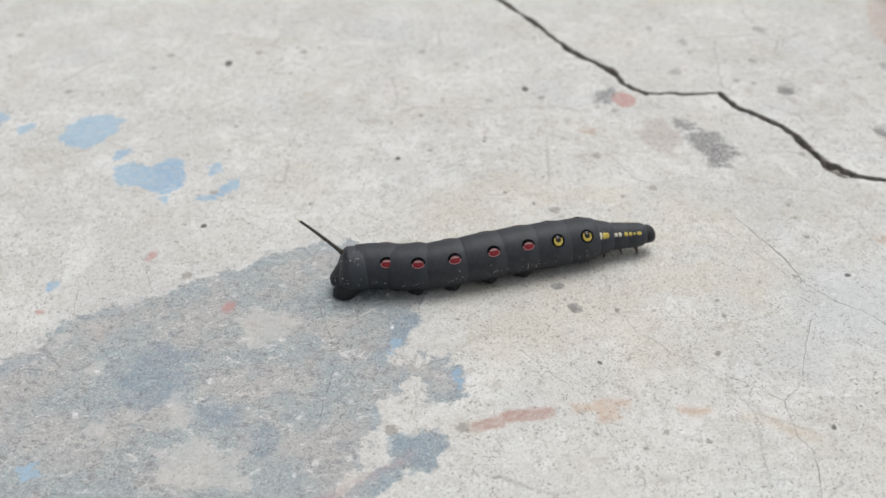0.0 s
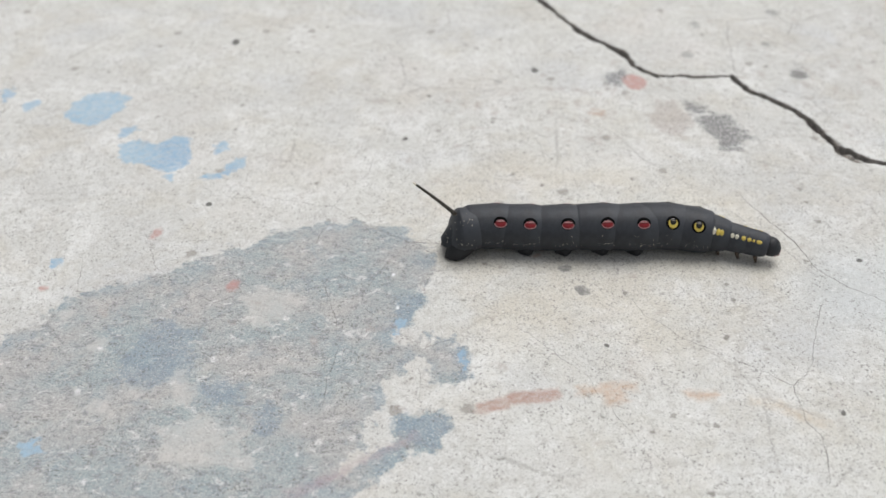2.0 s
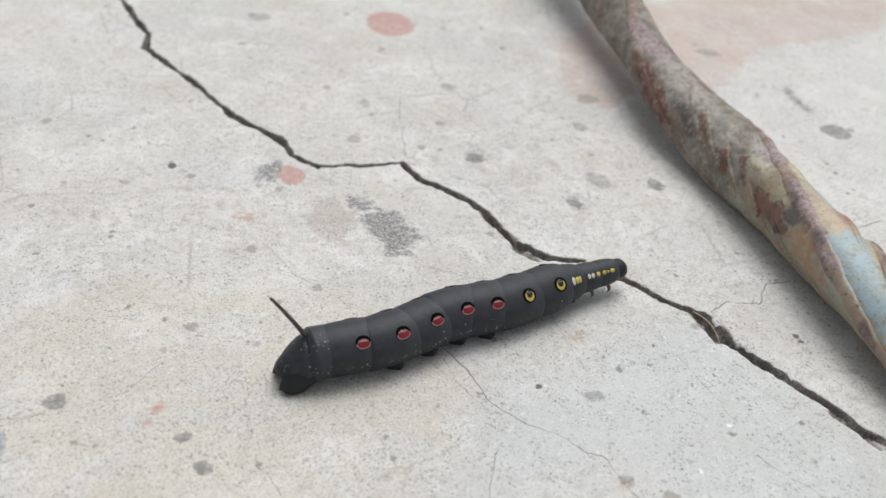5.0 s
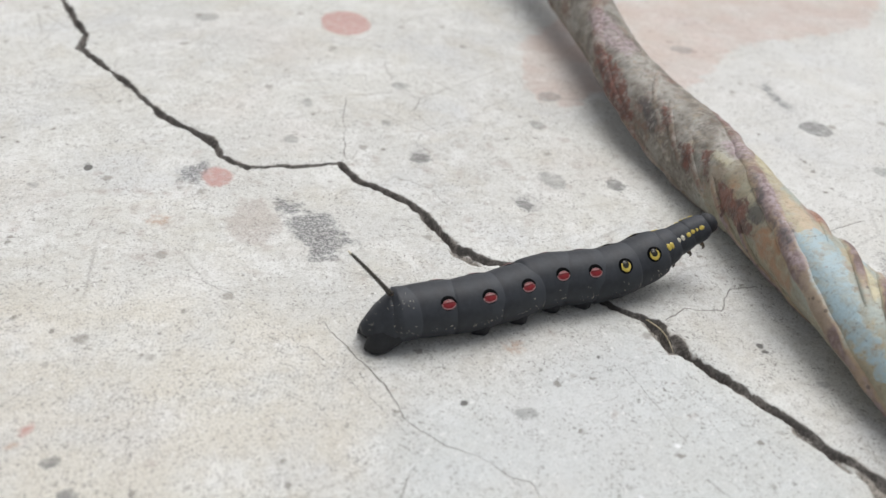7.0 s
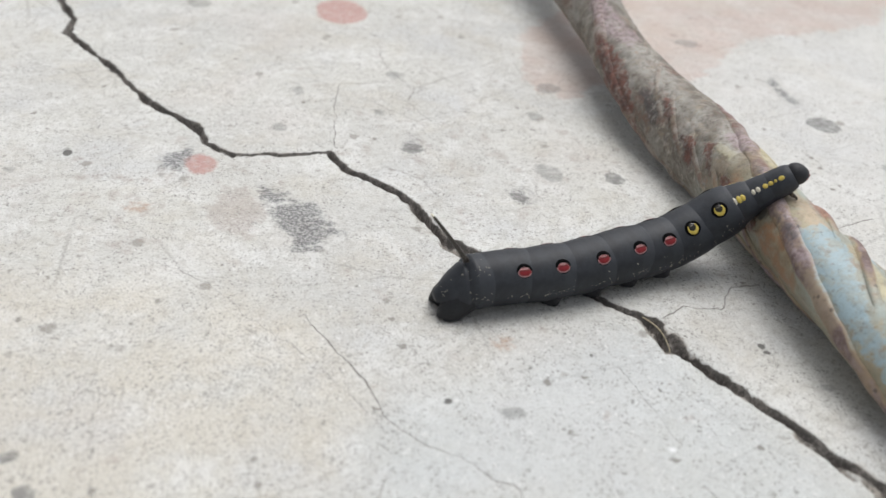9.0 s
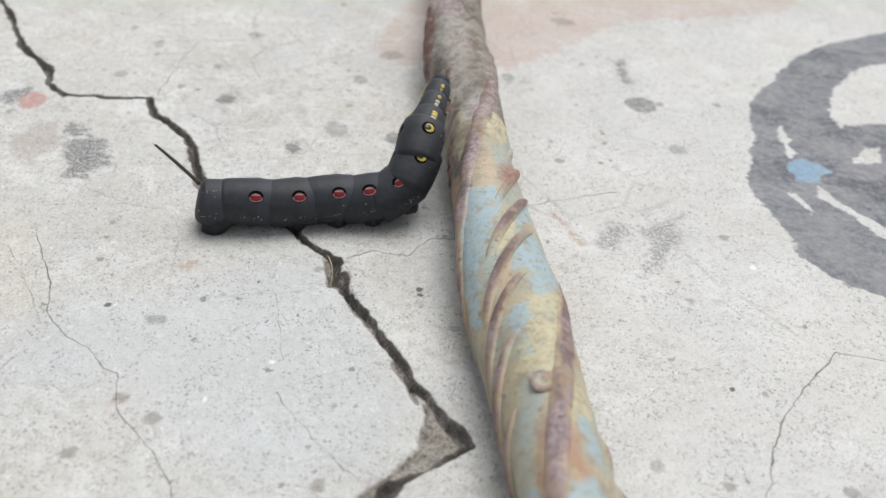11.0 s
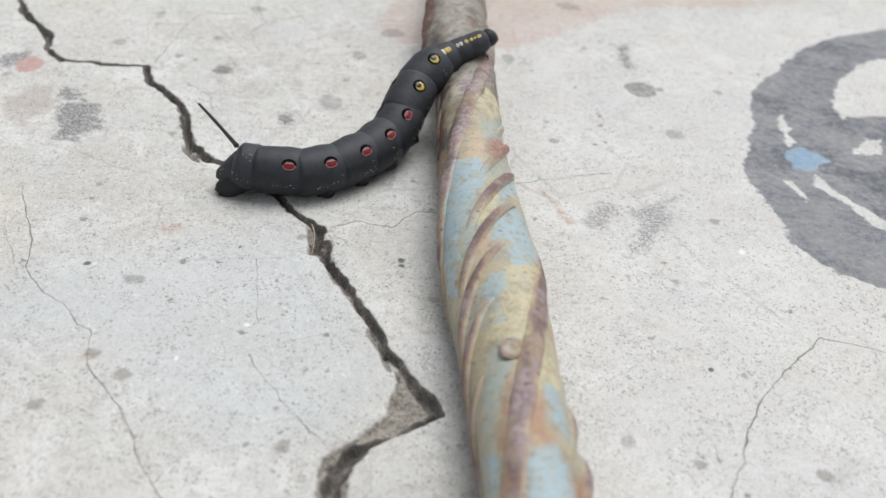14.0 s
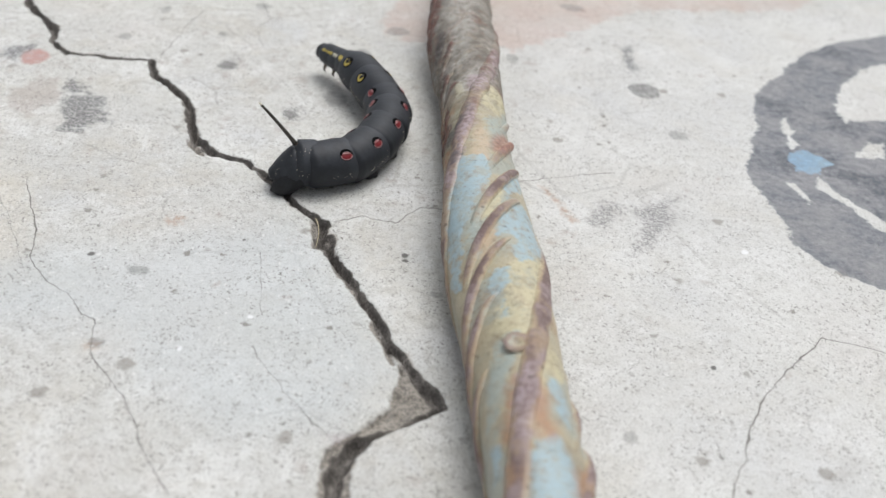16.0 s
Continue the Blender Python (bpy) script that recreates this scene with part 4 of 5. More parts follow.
def rebar():
    bar = tagged(new("reinforcing_bar"), "twisted ribbed steel bar with flaking blue and cream paint", "steel bar")
    bar.matrix_basis = pose(BAR_X, 0, BAR_Z)
    bm = bmesh.new()
    rings = []
    around = 96
    stops = [*np.arange(BAR_FROM, 0.088, 0.004), *np.arange(0.088, 0.33, 0.0006), *np.arange(0.33, BAR_TO, 0.003)]
    for y in stops:
        ring = []
        for k in range(around):
            turn = 2 * math.pi * k / around
            lump = noise.fractal(Vector((math.sin(turn) * 1.2, math.cos(turn) * 1.2, y * 90)), 1.0, 2.0, 3)
            pit = min(noise.noise(Vector((math.sin(turn) * 4, math.cos(turn) * 4, y * 420))) + 0.25, 0)
            far = min(max((y - 0.19) / 0.03, 0), 1)
            ring.append(bm.verts.new(on_bar(y, turn, core_radius(turn, y) + (0.00018 + 0.00030 * far) * lump + (0.0003 + 0.0005 * far) * pit)))
        rings.append(ring)
    for a, b in zip(rings, rings[1:]):
        for k in range(around):
            bm.faces.new((a[k], a[(k + 1) % around], b[(k + 1) % around], b[k]))
    bm.faces.new(rings[0]), bm.faces.new(rings[-1])
    bmesh.ops.recalc_face_normals(bm, faces=bm.faces)
    painted(part("bar_core", bm, BAR, bar))
    for start in (0, math.pi):
        rows = []
        for i in range(900):
            y = BAR_FROM + (BAR_TO - BAR_FROM) * i / 899
            rows.append((y, rib_turn(y) + start, 0.9 + (0.4 + 0.4 * min(max((y - 0.18) / 0.03, 0), 1)) * noise.noise(Vector((y * 190, start, 0)))))
        painted(part("long_rib", ridge(rows, 0.0046, 0.00075, 0.00003), BAR, bar, "rusty rounded rib winding along the bar"))
    # slanting lugs between the ribs, worn down along the far length
    spread = 0.0168
    for k in range(-20, 26):
        for start in (0, math.pi):
            at = 0.1895 + k * spread + random.uniform(-0.001, 0.001) + (0.0 if start else 0.007)
            if not BAR_FROM + 0.02 < at < BAR_TO - 0.02:
                continue
            mean = rib_turn(at) + start - math.pi / 2
            bold = random.uniform(0.85, 1.1) * (1 - 0.62 * min(max((at - 0.192) / 0.03, 0), 1))
            rows = []
            for i in range(25):
                s = i / 24
                rows.append((at + 0.0145 - 0.030 * s**1.3, mean + radians((s - 0.5) * 126), bold * math.sin(math.pi * min(max(s, 0.02), 0.98)) ** 0.7))
            painted(part("lug", ridge(rows, 0.0034, 0.0011, -0.00004), BAR, bar))
    # a crusty ring-shaped blister in the paint
    bm = bmesh.new()
    bmesh.ops.create_icosphere(bm, subdivisions=4, radius=1.0)
    worn = bm.verts.layers.float.new("crest")
    for v in bm.verts:
        lump = 1 + 0.22 * noise.fractal(v.co * 2.6 + Vector((13, 0, 0)), 1.0, 2.0, 4)
        off = math.hypot(v.co.x, v.co.y)
        v[worn] = 0.45 if off > 0.6 else 0.1
        v.co = Vector((v.co.x * 0.0021 * lump, v.co.y * 0.0023 * lump, v.co.z * 0.0003 * lump - 0.0005 * math.exp(-off * off * 5)))
    turn = radians(8)
    bm.transform(Matrix.Translation(on_bar(0.1293, turn, core_radius(turn, 0.1293) + 0.0001)) @ pose(0, 0, 0, 0, -math.degrees(turn), 0))
    painted(part("rust_blister", bm, BAR, bar, "crusty rust blister in the paint"))
    return bar


rebar()

# ---- a dry straw in the crack ----
def straw():
    bm = bmesh.new()
    rings = []
    for i in range(9):
        s = i / 8
        c = Vector((0.0012 * math.sin(s * 2.2), -0.0105 * s, 0.0006 + 0.0009 * math.sin(s * math.pi)))
        r = 0.00016 * (1 - 0.5 * s)
        rings.append([bm.verts.new(c + Vector((math.cos(a) * r, 0, math.sin(a) * r))) for a in (0, 1.26, 2.51, 3.77, 5.03)])
    for a, b in zip(rings, rings[1:]):
        for k in range(5):
            bm.faces.new((a[k], a[(k + 1) % 5], b[(k + 1) % 5], b[k]))
    bm.faces.new(rings[0]), bm.faces.new(rings[-1])
    ob = part("straw", bm, STRAW)
    ob.matrix_basis = pose(0.1343, 0.1862, -0.0004)
    tagged(ob, "thin dry straw lying in the concrete crack", "straw")


straw()

# ---- the caterpillar ----
HIGH, WIDE = 0.98, 1.0


def hull(profile, x, turn, lift=0.0):
    """A point of a segment's skin: x along the body, turn from the top towards its right side."""
    xs, rs = zip(*profile)
    r = float(np.interp(x, xs, rs)) + lift
    z = math.cos(turn) * r * HIGH
    return Vector((x, -math.sin(turn) * r * WIDE, z * 1.05 if z < 0 else z))


def tube(profile, around=44):
    """A closed body segment; its profile is rows of x and radius in metres."""
    bm = bmesh.new()
    rings = []
    for x, _ in profile:
        ring = []
        for k in range(around):
            p = hull(profile, x, 2 * math.pi * k / around)
            ring.append(bm.verts.new(p * (1 + 0.006 * noise.noise(Vector((p.x * 500, p.y * 330, p.z * 330)) + profile[len(profile) // 2][1] * Vector((9e4, 0, 0))))))
        rings.append(ring)
    for a, b in zip(rings, rings[1:]):
        for k in range(around):
            bm.faces.new((a[k], a[(k + 1) % around], b[(k + 1) % around], b[k]))
    bm.faces.new(rings[0]), bm.faces.new(rings[-1])
    bmesh.ops.recalc_face_normals(bm, faces=bm.faces)
    return bm


def barrel(r, back=0.0075, front=0.0045, end=0.78):
    """A barrel with faint rings, fullest behind its middle and drawn in at both ends so that it slides under its neighbours."""
    rows, top = [], -0.0013
    for i in range(37):
        x = -back + (back + front) * i / 36
        k = (x - top) / (front - top) if x > top else (top - x) / (back + top)
        body = 1 - 0.075 * k**2 - max(0, k - 0.8) ** 1.5 * (2.0 if x > top else 1.7)
        body += 0.0022 * math.cos(x * 4200) * (1 - 0.7 * k)
        rows.append((x, r * max(body, end)))
    return rows


def cone(r0, r1, back, front):
    rows = []
    for i in range(21):
        s = i / 20
        body = r0 + (r1 - r0) * s + 0.05 * r0 * math.sin(s * math.pi)
        body *= 1 - max(0, s - 0.8) ** 1.5 * 1.3 - max(0, 0.15 - s) ** 1.5 * 2.0
        rows.append((-back + (back + front) * s, body))
    return rows


def oval(bm, profile, x, turn, a, b, dome, lift, material, hole=0.0, tilt=0.0):
    """A raised oval on the skin: half width a along the body, half height b round it."""
    r = float(np.interp(x, *zip(*profile)))
    rings, sides = 4, 20
    grid = []
    for i in range(rings + 1):
        q = hole + (1 - hole) * i / rings
        ring = []
        for k in range(sides):
            w = 2 * math.pi * k / sides
            u, v = math.cos(w) * a * q, math.sin(w) * b * q
            u, v = u * math.cos(tilt) - v * math.sin(tilt), u * math.sin(tilt) + v * math.cos(tilt)
            inner = (q - hole) / (1 - hole) if hole else q
            h = (math.sin(math.pi * inner) if hole else math.cos(inner * math.pi / 2) ** 0.8) * dome
            ring.append(bm.verts.new(hull(profile, x + u, turn - v / r, lift + h - (0.00006 if i == rings else 0))))
            if not hole and i == 0:
                break
        grid.append(ring)
    for a_, b_ in zip(grid, grid[1:]):
        for k in range(sides):
            j = (k + 1) % sides
            vs = (a_[0], b_[k], b_[j]) if len(a_) == 1 else (a_[k], b_[k], b_[j], a_[j])
            bm.faces.new(vs).material_index = material


def eyespot(profile, parent, side, yellow):
    """An eyespot on one side of a segment: black surround, rim, iris, pupil and a painted glint."""
    bm = bmesh.new()
    at = side * radians(46)
    up = side * 0.00035 / 0.0055
    oval(bm, profile, 0, at - up * 0.35, 0.00160, 0.00144 if not yellow else 0.00162, 0.00002, 0.00008, 0)
    if yellow:
        oval(bm, profile, 0, at, 0.00126, 0.00131, 0.00006, 0.00010, 1)
        oval(bm, profile, 0, at - up * 0.9, 0.00085, 0.00090, 0.00005, 0.00015, 2)
        # a lighter crescent painted as the pupil's highlight
        oval(bm, profile, 0, at - up * 1.9, 0.00050, 0.00013, 0.00002, 0.00020, 3)
    else:
        oval(bm, profile, 0, at + up * 0.3, 0.00144, 0.00108, 0.00003, 0.00010, 3)
        oval(bm, profile, 0, at + up * 0.35, 0.00132, 0.00095, 0.00005, 0.00012, 1)
        oval(bm, profile, 0, at - up * 0.35, 0.00115, 0.00008, 0.00002, 0.00018, 4)
        # thin pale stripe painted as a glint on the upper iris
        oval(bm, profile, 0, at - up * 1.15, 0.00086, 0.00011, 0.00002, 0.00018, 3)
    bmesh.ops.recalc_face_normals(bm, faces=bm.faces)
    mats = [BLACK, YELLOW, GREY_PUPIL, GLINT] if yellow else [BLACK, RED, GREY_PUPIL, PALE, DARK_RED]
    return part("eyespot", bm, mats, parent, "yellow eyespot with a dark pupil, ringed in black" if yellow else "brick-red eyespot with a pale rim, ringed in black")


def flecks(profile, parent, spread, seed):
    """White grains on the skin: rows of x range, turn range in degrees and count."""
    rng = random.Random(seed)
    bm = bmesh.new()
    for x0, x1, t0, t1, count in spread:
        for _ in range(count):
            x, turn = rng.uniform(x0, x1), radians(rng.gauss((t0 + t1) / 2, (t1 - t0) / 4)) * rng.choice((1, -1))
            size = rng.choice((0.00005, 0.00006, 0.00007, 0.00011))
            bmesh.ops.create_icosphere(bm, subdivisions=1, radius=size, matrix=Matrix.Translation(hull(profile, x, turn, 0.00002)))
    return tagged(part("white_flecks", bm, CREAM, parent, "scattered tiny white grains"), kind="stuff")


def rod(points, radii, sides=10):
    """A bent tapering rod with a rounded end."""
    bm = bmesh.new()
    rings = []
    for i, (p, r) in enumerate(zip(points, radii)):
        d = (points[min(i + 1, len(points) - 1)] - points[max(i - 1, 0)]).normalized()
        u = d.orthogonal().normalized()
        v = d.cross(u)
        rings.append([bm.verts.new(p + (u * math.cos(w) + v * math.sin(w)) * r) for w in (2 * math.pi * k / sides for k in range(sides))])
    for a, b in zip(rings, rings[1:]):
        best = min(range(sides), key=lambda o: sum((a[k].co - b[(k + o) % sides].co).length for k in range(sides)))
        for k in range(sides):
            bm.faces.new((a[k], a[(k + 1) % sides], b[(k + 1 + best) % sides], b[(k + best) % sides]))
    bm.faces.new(rings[0]), bm.faces.new(rings[-1])
    bmesh.ops.recalc_face_normals(bm, faces=bm.faces)
    return bm


def proleg(parent, x, y, size=1.0, drop=0.0057):
    """A stubby fleshy proleg with a wider, notched foot."""
    side = math.copysign(1, y)
    pts = [Vector((x, y * 0.6, -0.0022)), Vector((x, y, -0.0036)), Vector((x, y + side * 0.0003, -drop + 0.0013)), Vector((x, y + side * 0.0004, -drop + 0.0005)), Vector((x, y + side * 0.0004, -drop))]
    bm = rod(pts, [0.0034 * size, 0.0031 * size, 0.0022 * size, 0.0019 * size, 0.0014 * size], 16)
    for v in bm.verts:
        v.co += Vector((1, 0.6, 0.2)) * 0.0006 * noise.noise(v.co * 1100 + Vector((side * 5, x * 900, 0)))
    return part("proleg", bm, DARK_SKIN, parent)


def true_leg(parent, x, y, z, size=1.0):
    side = math.copysign(1, y)
    pts = [Vector((x, y, z)), Vector((x + 0.0003, y + side * 0.0005, z - 0.0010 * size)), Vector((x + 0.0007, y + side * 0.0004, z - 0.0019 * size)), Vector((x + 0.0004, y + side * 0.0001, z - 0.0027 * size))]
    return part("leg", rod(pts, [0.00055, 0.00045, 0.00028, 0.00008], 8), LEG, parent, "hooked brown leg")


def caterpillar():
    """The thing and its moving parts from tail to head."""
    thing = tagged(new("caterpillar"), "black hawkmoth caterpillar with red and yellow eyespots crawling on concrete", "caterpillar")
    parts = []
    # tail: a shield that slopes down behind the horn to a blunt point, over two claspers
    bm = bmesh.new()
    rings = []
    for i in range(25):
        w = i / 24
        x = 0.0042 - 0.0098 * w
        fall = max(0, (0.0002 - x) / 0.0058)
        top = 0.0061 - 0.0052 * fall**1.2 - 0.0028 * max(0, x / 0.0042)
        low = -0.0030 + 0.0022 * fall**1.6
        half = 0.0048 * (1 - 0.72 * fall**1.7) * (1 - 0.22 * max(0, x / 0.0042))
        ring = []
        for k in range(36):
            turn = 2 * math.pi * k / 36
            lump = 1 + 0.05 * noise.noise(Vector((x * 900, math.sin(turn) * 2, math.cos(turn) * 2)))
            tall = (top + low) / 2 + (top - low) / 2 * math.copysign(abs(math.cos(turn)) ** 0.9, math.cos(turn))
            ring.append(bm.verts.new((x, -half * math.sin(turn) * lump * (0.93 - 0.2 * math.cos(turn)), tall)))
        rings.append(ring)
    for a, b in zip(rings, rings[1:]):
        for k in range(36):
            bm.faces.new((a[k], a[(k + 1) % 36], b[(k + 1) % 36], b[k]))
    bm.faces.new(rings[0]), bm.faces.new(rings[-1])
    bmesh.ops.recalc_face_normals(bm, faces=bm.faces)
    rng = random.Random(3)
    spots = [v.co.copy() for ring in rings[9:23] for v in ring if v.co.z > 0.0004]
    seg = part("tail_segment", bm, SKIN, thing)
    for side in (-1, 1):
        pts = [Vector((0.0008, side * 0.0015, 0.0006)), Vector((-0.0012, side * 0.0021, -0.0008)), Vector((-0.0026, side * 0.0024, -0.0021)), Vector((-0.0031, side * 0.0025, -0.0031)), Vector((-0.0032, side * 0.0025, -0.0037))]
        bm = rod(pts, [0.0029, 0.0027, 0.0023, 0.0020, 0.0014], 20)
        for v in bm.verts:
            v.co.x = (v.co.x + 0.0030) * 1.3 - 0.0032
            v.co += Vector((1, 0.6, 0.3)) * 0.0006 * noise.noise(v.co * 900 + Vector((side * 3, 0, 0)))
        part("clasper", bm, DARK_SKIN, seg)
    bm = bmesh.new()
    for p in rng.sample(spots, 22):
        bmesh.ops.create_icosphere(bm, subdivisions=1, radius=rng.choice((0.00005, 0.00007, 0.0001)), matrix=Matrix.Translation(p))
    tagged(part("white_flecks", bm, CREAM, seg, "scattered tiny white grains"), kind="stuff")
    parts.append(seg)
    # the segment that carries the horn
    rows = [(-0.0023, 0.0014), (-0.0022, 0.0026), (-0.0019, 0.0036), (-0.0013, 0.0044), (-0.0006, 0.0049), (0.0, 0.0051)] + [(x, q) for x, q in barrel(0.0053, front=0.0051, end=0.8) if x > 0.0001]
    bm = tube(rows)
    for v in bm.verts:
        v.co.x += 0.0017 * v.co.z / 0.005 * min(max(-v.co.x / 0.003, 0), 1)
    seg = part("horn_segment", bm, SKIN, thing)
    flecks(rows, seg, [(-0.003, 0.003, 5, 60, 16), (-0.003, 0.003, 80, 112, 20)], 5)
    bm = rod([Vector((-0.0130 * s, 0, 0.00015 * math.sin(s * 3.0))) for s in (0, 0.06, 0.2, 0.4, 0.6, 0.8, 0.94, 1.0)], [0.00068, 0.0005, 0.00043, 0.00039, 0.00036, 0.00031, 0.00026, 0.00012], 10)
    for f in bm.faces:
        f.material_index = int(f.calc_center_median().x < -0.0121)
    horn = part("horn", bm, [HORN, CREAM], seg, "thin dark tail horn with a pale tip")
    bm = bmesh.new()
    bmesh.ops.create_icosphere(bm, subdivisions=2, radius=0.00058)
    bmesh.ops.scale(bm, vec=(1, 1, 0.7), verts=bm.verts)
    base = part("horn_base", bm, SOCKET, seg, "small brown horn socket")
    base.matrix_basis = pose(-0.0010, 0, 0.0050)
    parts.append(seg)
    # seven belly segments with eyespots
    radii = (0.0053, 0.0054, 0.0054, 0.0055, 0.0055, 0.0055, 0.0053)
    for k, r in enumerate(radii):
        rows = barrel(r, back=0.0082 if k == 0 else 0.0075)
        if k == 6:
            rows = [(x, q * (1 - 0.16 * max(0, x / 0.0056) ** 2)) for x, q in barrel(r, front=0.0042, end=0.6)]
        seg = part("body_segment", tube(rows), SKIN, thing)
        for side in (1, -1):
            eyespot(rows, seg, side, k > 4)
        if 1 <= k <= 4:
            for side in (-1, 1):
                proleg(seg, -0.0006, side * 0.0021, 0.92)
        flecks(rows, seg, [(-0.0036, 0.0036, 92, 112, 26), (-0.003, 0.003, 60, 95, 3)], 10 + k)
        parts.append(seg)
    # three tapering segments behind the head, with rows of light dots
    for k, (r0, r1, back, front) in enumerate(((0.0046, 0.0033, 0.0038, 0.0032), (0.0033, 0.0029, 0.0032, 0.0030), (0.0030, 0.0027, 0.0028, 0.0028))):
        rows = cone(r0, r1, back, front)
        seg = part("thorax_segment", tube(rows), SKIN, thing)
        bm = bmesh.new()
        dots = (((-0.0012, 0.00042, 0.0007, 1), (-0.0002, 0.0004, 0.00062, 0), (0.0006, 0.0004, 0.00055, 0)),
                ((-0.0013, 0.00036, 0.00042, 1), (-0.0003, 0.00036, 0.00045, 1), (0.0012, 0.00045, 0.00040, 0)),
                ((-0.0016, 0.00042, 0.00036, 0), (-0.0006, 0.00026, 0.00026, 0), (0.0006, 0.00055, 0.00036, 0)))[k]
        for side in (1, -1):
            for x, a, b, white in dots:
                oval(bm, rows, x, side * radians(48), a * 1.15, b * 1.3, 0.00010, 0.00006, white)
        bmesh.ops.recalc_face_normals(bm, faces=bm.faces)
        part("light_dots", bm, [YELLOW, CREAM], seg, "row of raised yellow and white dots")
        for side in (-1, 1):
            true_leg(seg, 0.0006, side * 0.0012, -r1 * 0.80, 1.0)
        parts.append(seg)
    # the head
    bm = bmesh.new()
    bmesh.ops.create_uvsphere(bm, u_segments=24, v_segments=16, radius=1.0)
    for v in bm.verts:
        x, y, z = v.co
        v.co = Vector((x * 0.0023, y * 0.0023, z * 0.0023 - 0.0005 * max(x, 0) ** 2))
        v.co.y *= 1 - 0.06 * math.exp(-(y * 6) ** 2)
    head = part("head", bm, DARK_SKIN, thing)
    bm = bmesh.new()
    for x, y, z, r in ((0.0019, 0.0007, -0.0012, 0.0004), (0.0019, -0.0007, -0.0012, 0.0004), (0.0021, 0, -0.0007, 0.00035), (0.0013, 0.0014, -0.0013, 0.0003), (0.0013, -0.0014, -0.0013, 0.0003)):
        bmesh.ops.create_icosphere(bm, subdivisions=1, radius=r, matrix=Matrix.Translation((x, y, z)))
    part("mouthparts", bm, PALE, head, "pale brown mouthparts")
    parts.append(head)
    return thing, parts, horn


THING, PARTS, TAIL_HORN = caterpillar()

# ---- what moves ----
POSTURES = []


def posture(t, horn_up, horn_aside, twist, *points):
    """The caterpillar's line at t: tail, horn segment, seven body segments and the tip of the head, in millimetres; then, where the head nods, a point that its line bends towards."""
    POSTURES.append((t, horn_up, horn_aside, twist, np.array(points) / 1000))


def along(points, u):
    """A smooth curve through points, at u counted in points."""
    k = min(max(int(u), 0), len(points) - 2)
    s = u - k
    p1, p2 = points[k], points[k + 1]
    p0 = points[k - 1] if k > 0 else 2 * p1 - p2
    p3 = points[k + 2] if k + 2 < len(points) else p2 + 0.6 * (p2 - p1)
    size = np.linalg.norm(p2 - p1)
    m1, m2 = (p2 - p0), (p3 - p1)
    # the neck goes on straight out of the last body segment, then bends
    if k in (7, 8):
        a, b = points[8] - points[7], points[9] - points[8]
        neck = 1.7 * a / np.linalg.norm(a) + b / np.linalg.norm(b)
        m1, m2 = (neck, m2) if k == 8 else (m1, neck)
    m1 = m1 / np.linalg.norm(m1) * size
    if not (k == 8 and len(points) == 11):
        m2 = m2 / np.linalg.norm(m2) * size
    h = s * s * (3 - 2 * s)
    return p1 * (1 - h) + p2 * h + m1 * (s * (1 - s) ** 2) - m2 * (s * s * (1 - s))


SPANS = [0, 1, 2, 3, 4, 5, 6, 7, 8, 8.26, 8.49, 8.70, 8.88]


def frame_at(points, u, twist):
    """The pose of a part whose middle lies at u on the curve: x forwards, z up; the front half may be twisted to its left."""
    c = along(points, u)
    d = along(points, min(u + 0.5, 9)) - along(points, max(u - 0.5, 0))
    if u == 8:
        a, b = along(points, 8) - along(points, 7.5), along(points, 8.2) - along(points, 8)
        d = 1.6 * a / np.linalg.norm(a) + b / np.linalg.norm(b)
    if u > 8:
        d = along(points, min(u + 0.16, 9)) - along(points, u - 0.2)
    if u == 0:
        back = points[0] - points[1]
        c = points[1] + back * np.array((*[min(1, 0.0012 / math.hypot(back[0], back[1]))] * 2, 1))
    if u <= 1:
        d = points[2] - points[1] + (0.5 if u < 1 else 0.15) * (points[1] - points[0])
    x = Vector(d).normalized()
    y = Vector((0, 0, 1)).cross(x).normalized()
    z = x.cross(y)
    return Matrix.Translation(Vector(c)) @ Matrix((x, y, z)).transposed().to_4x4() @ pose(0, 0, 0, -twist * min(max((u - 4) / 4, 0), 1))


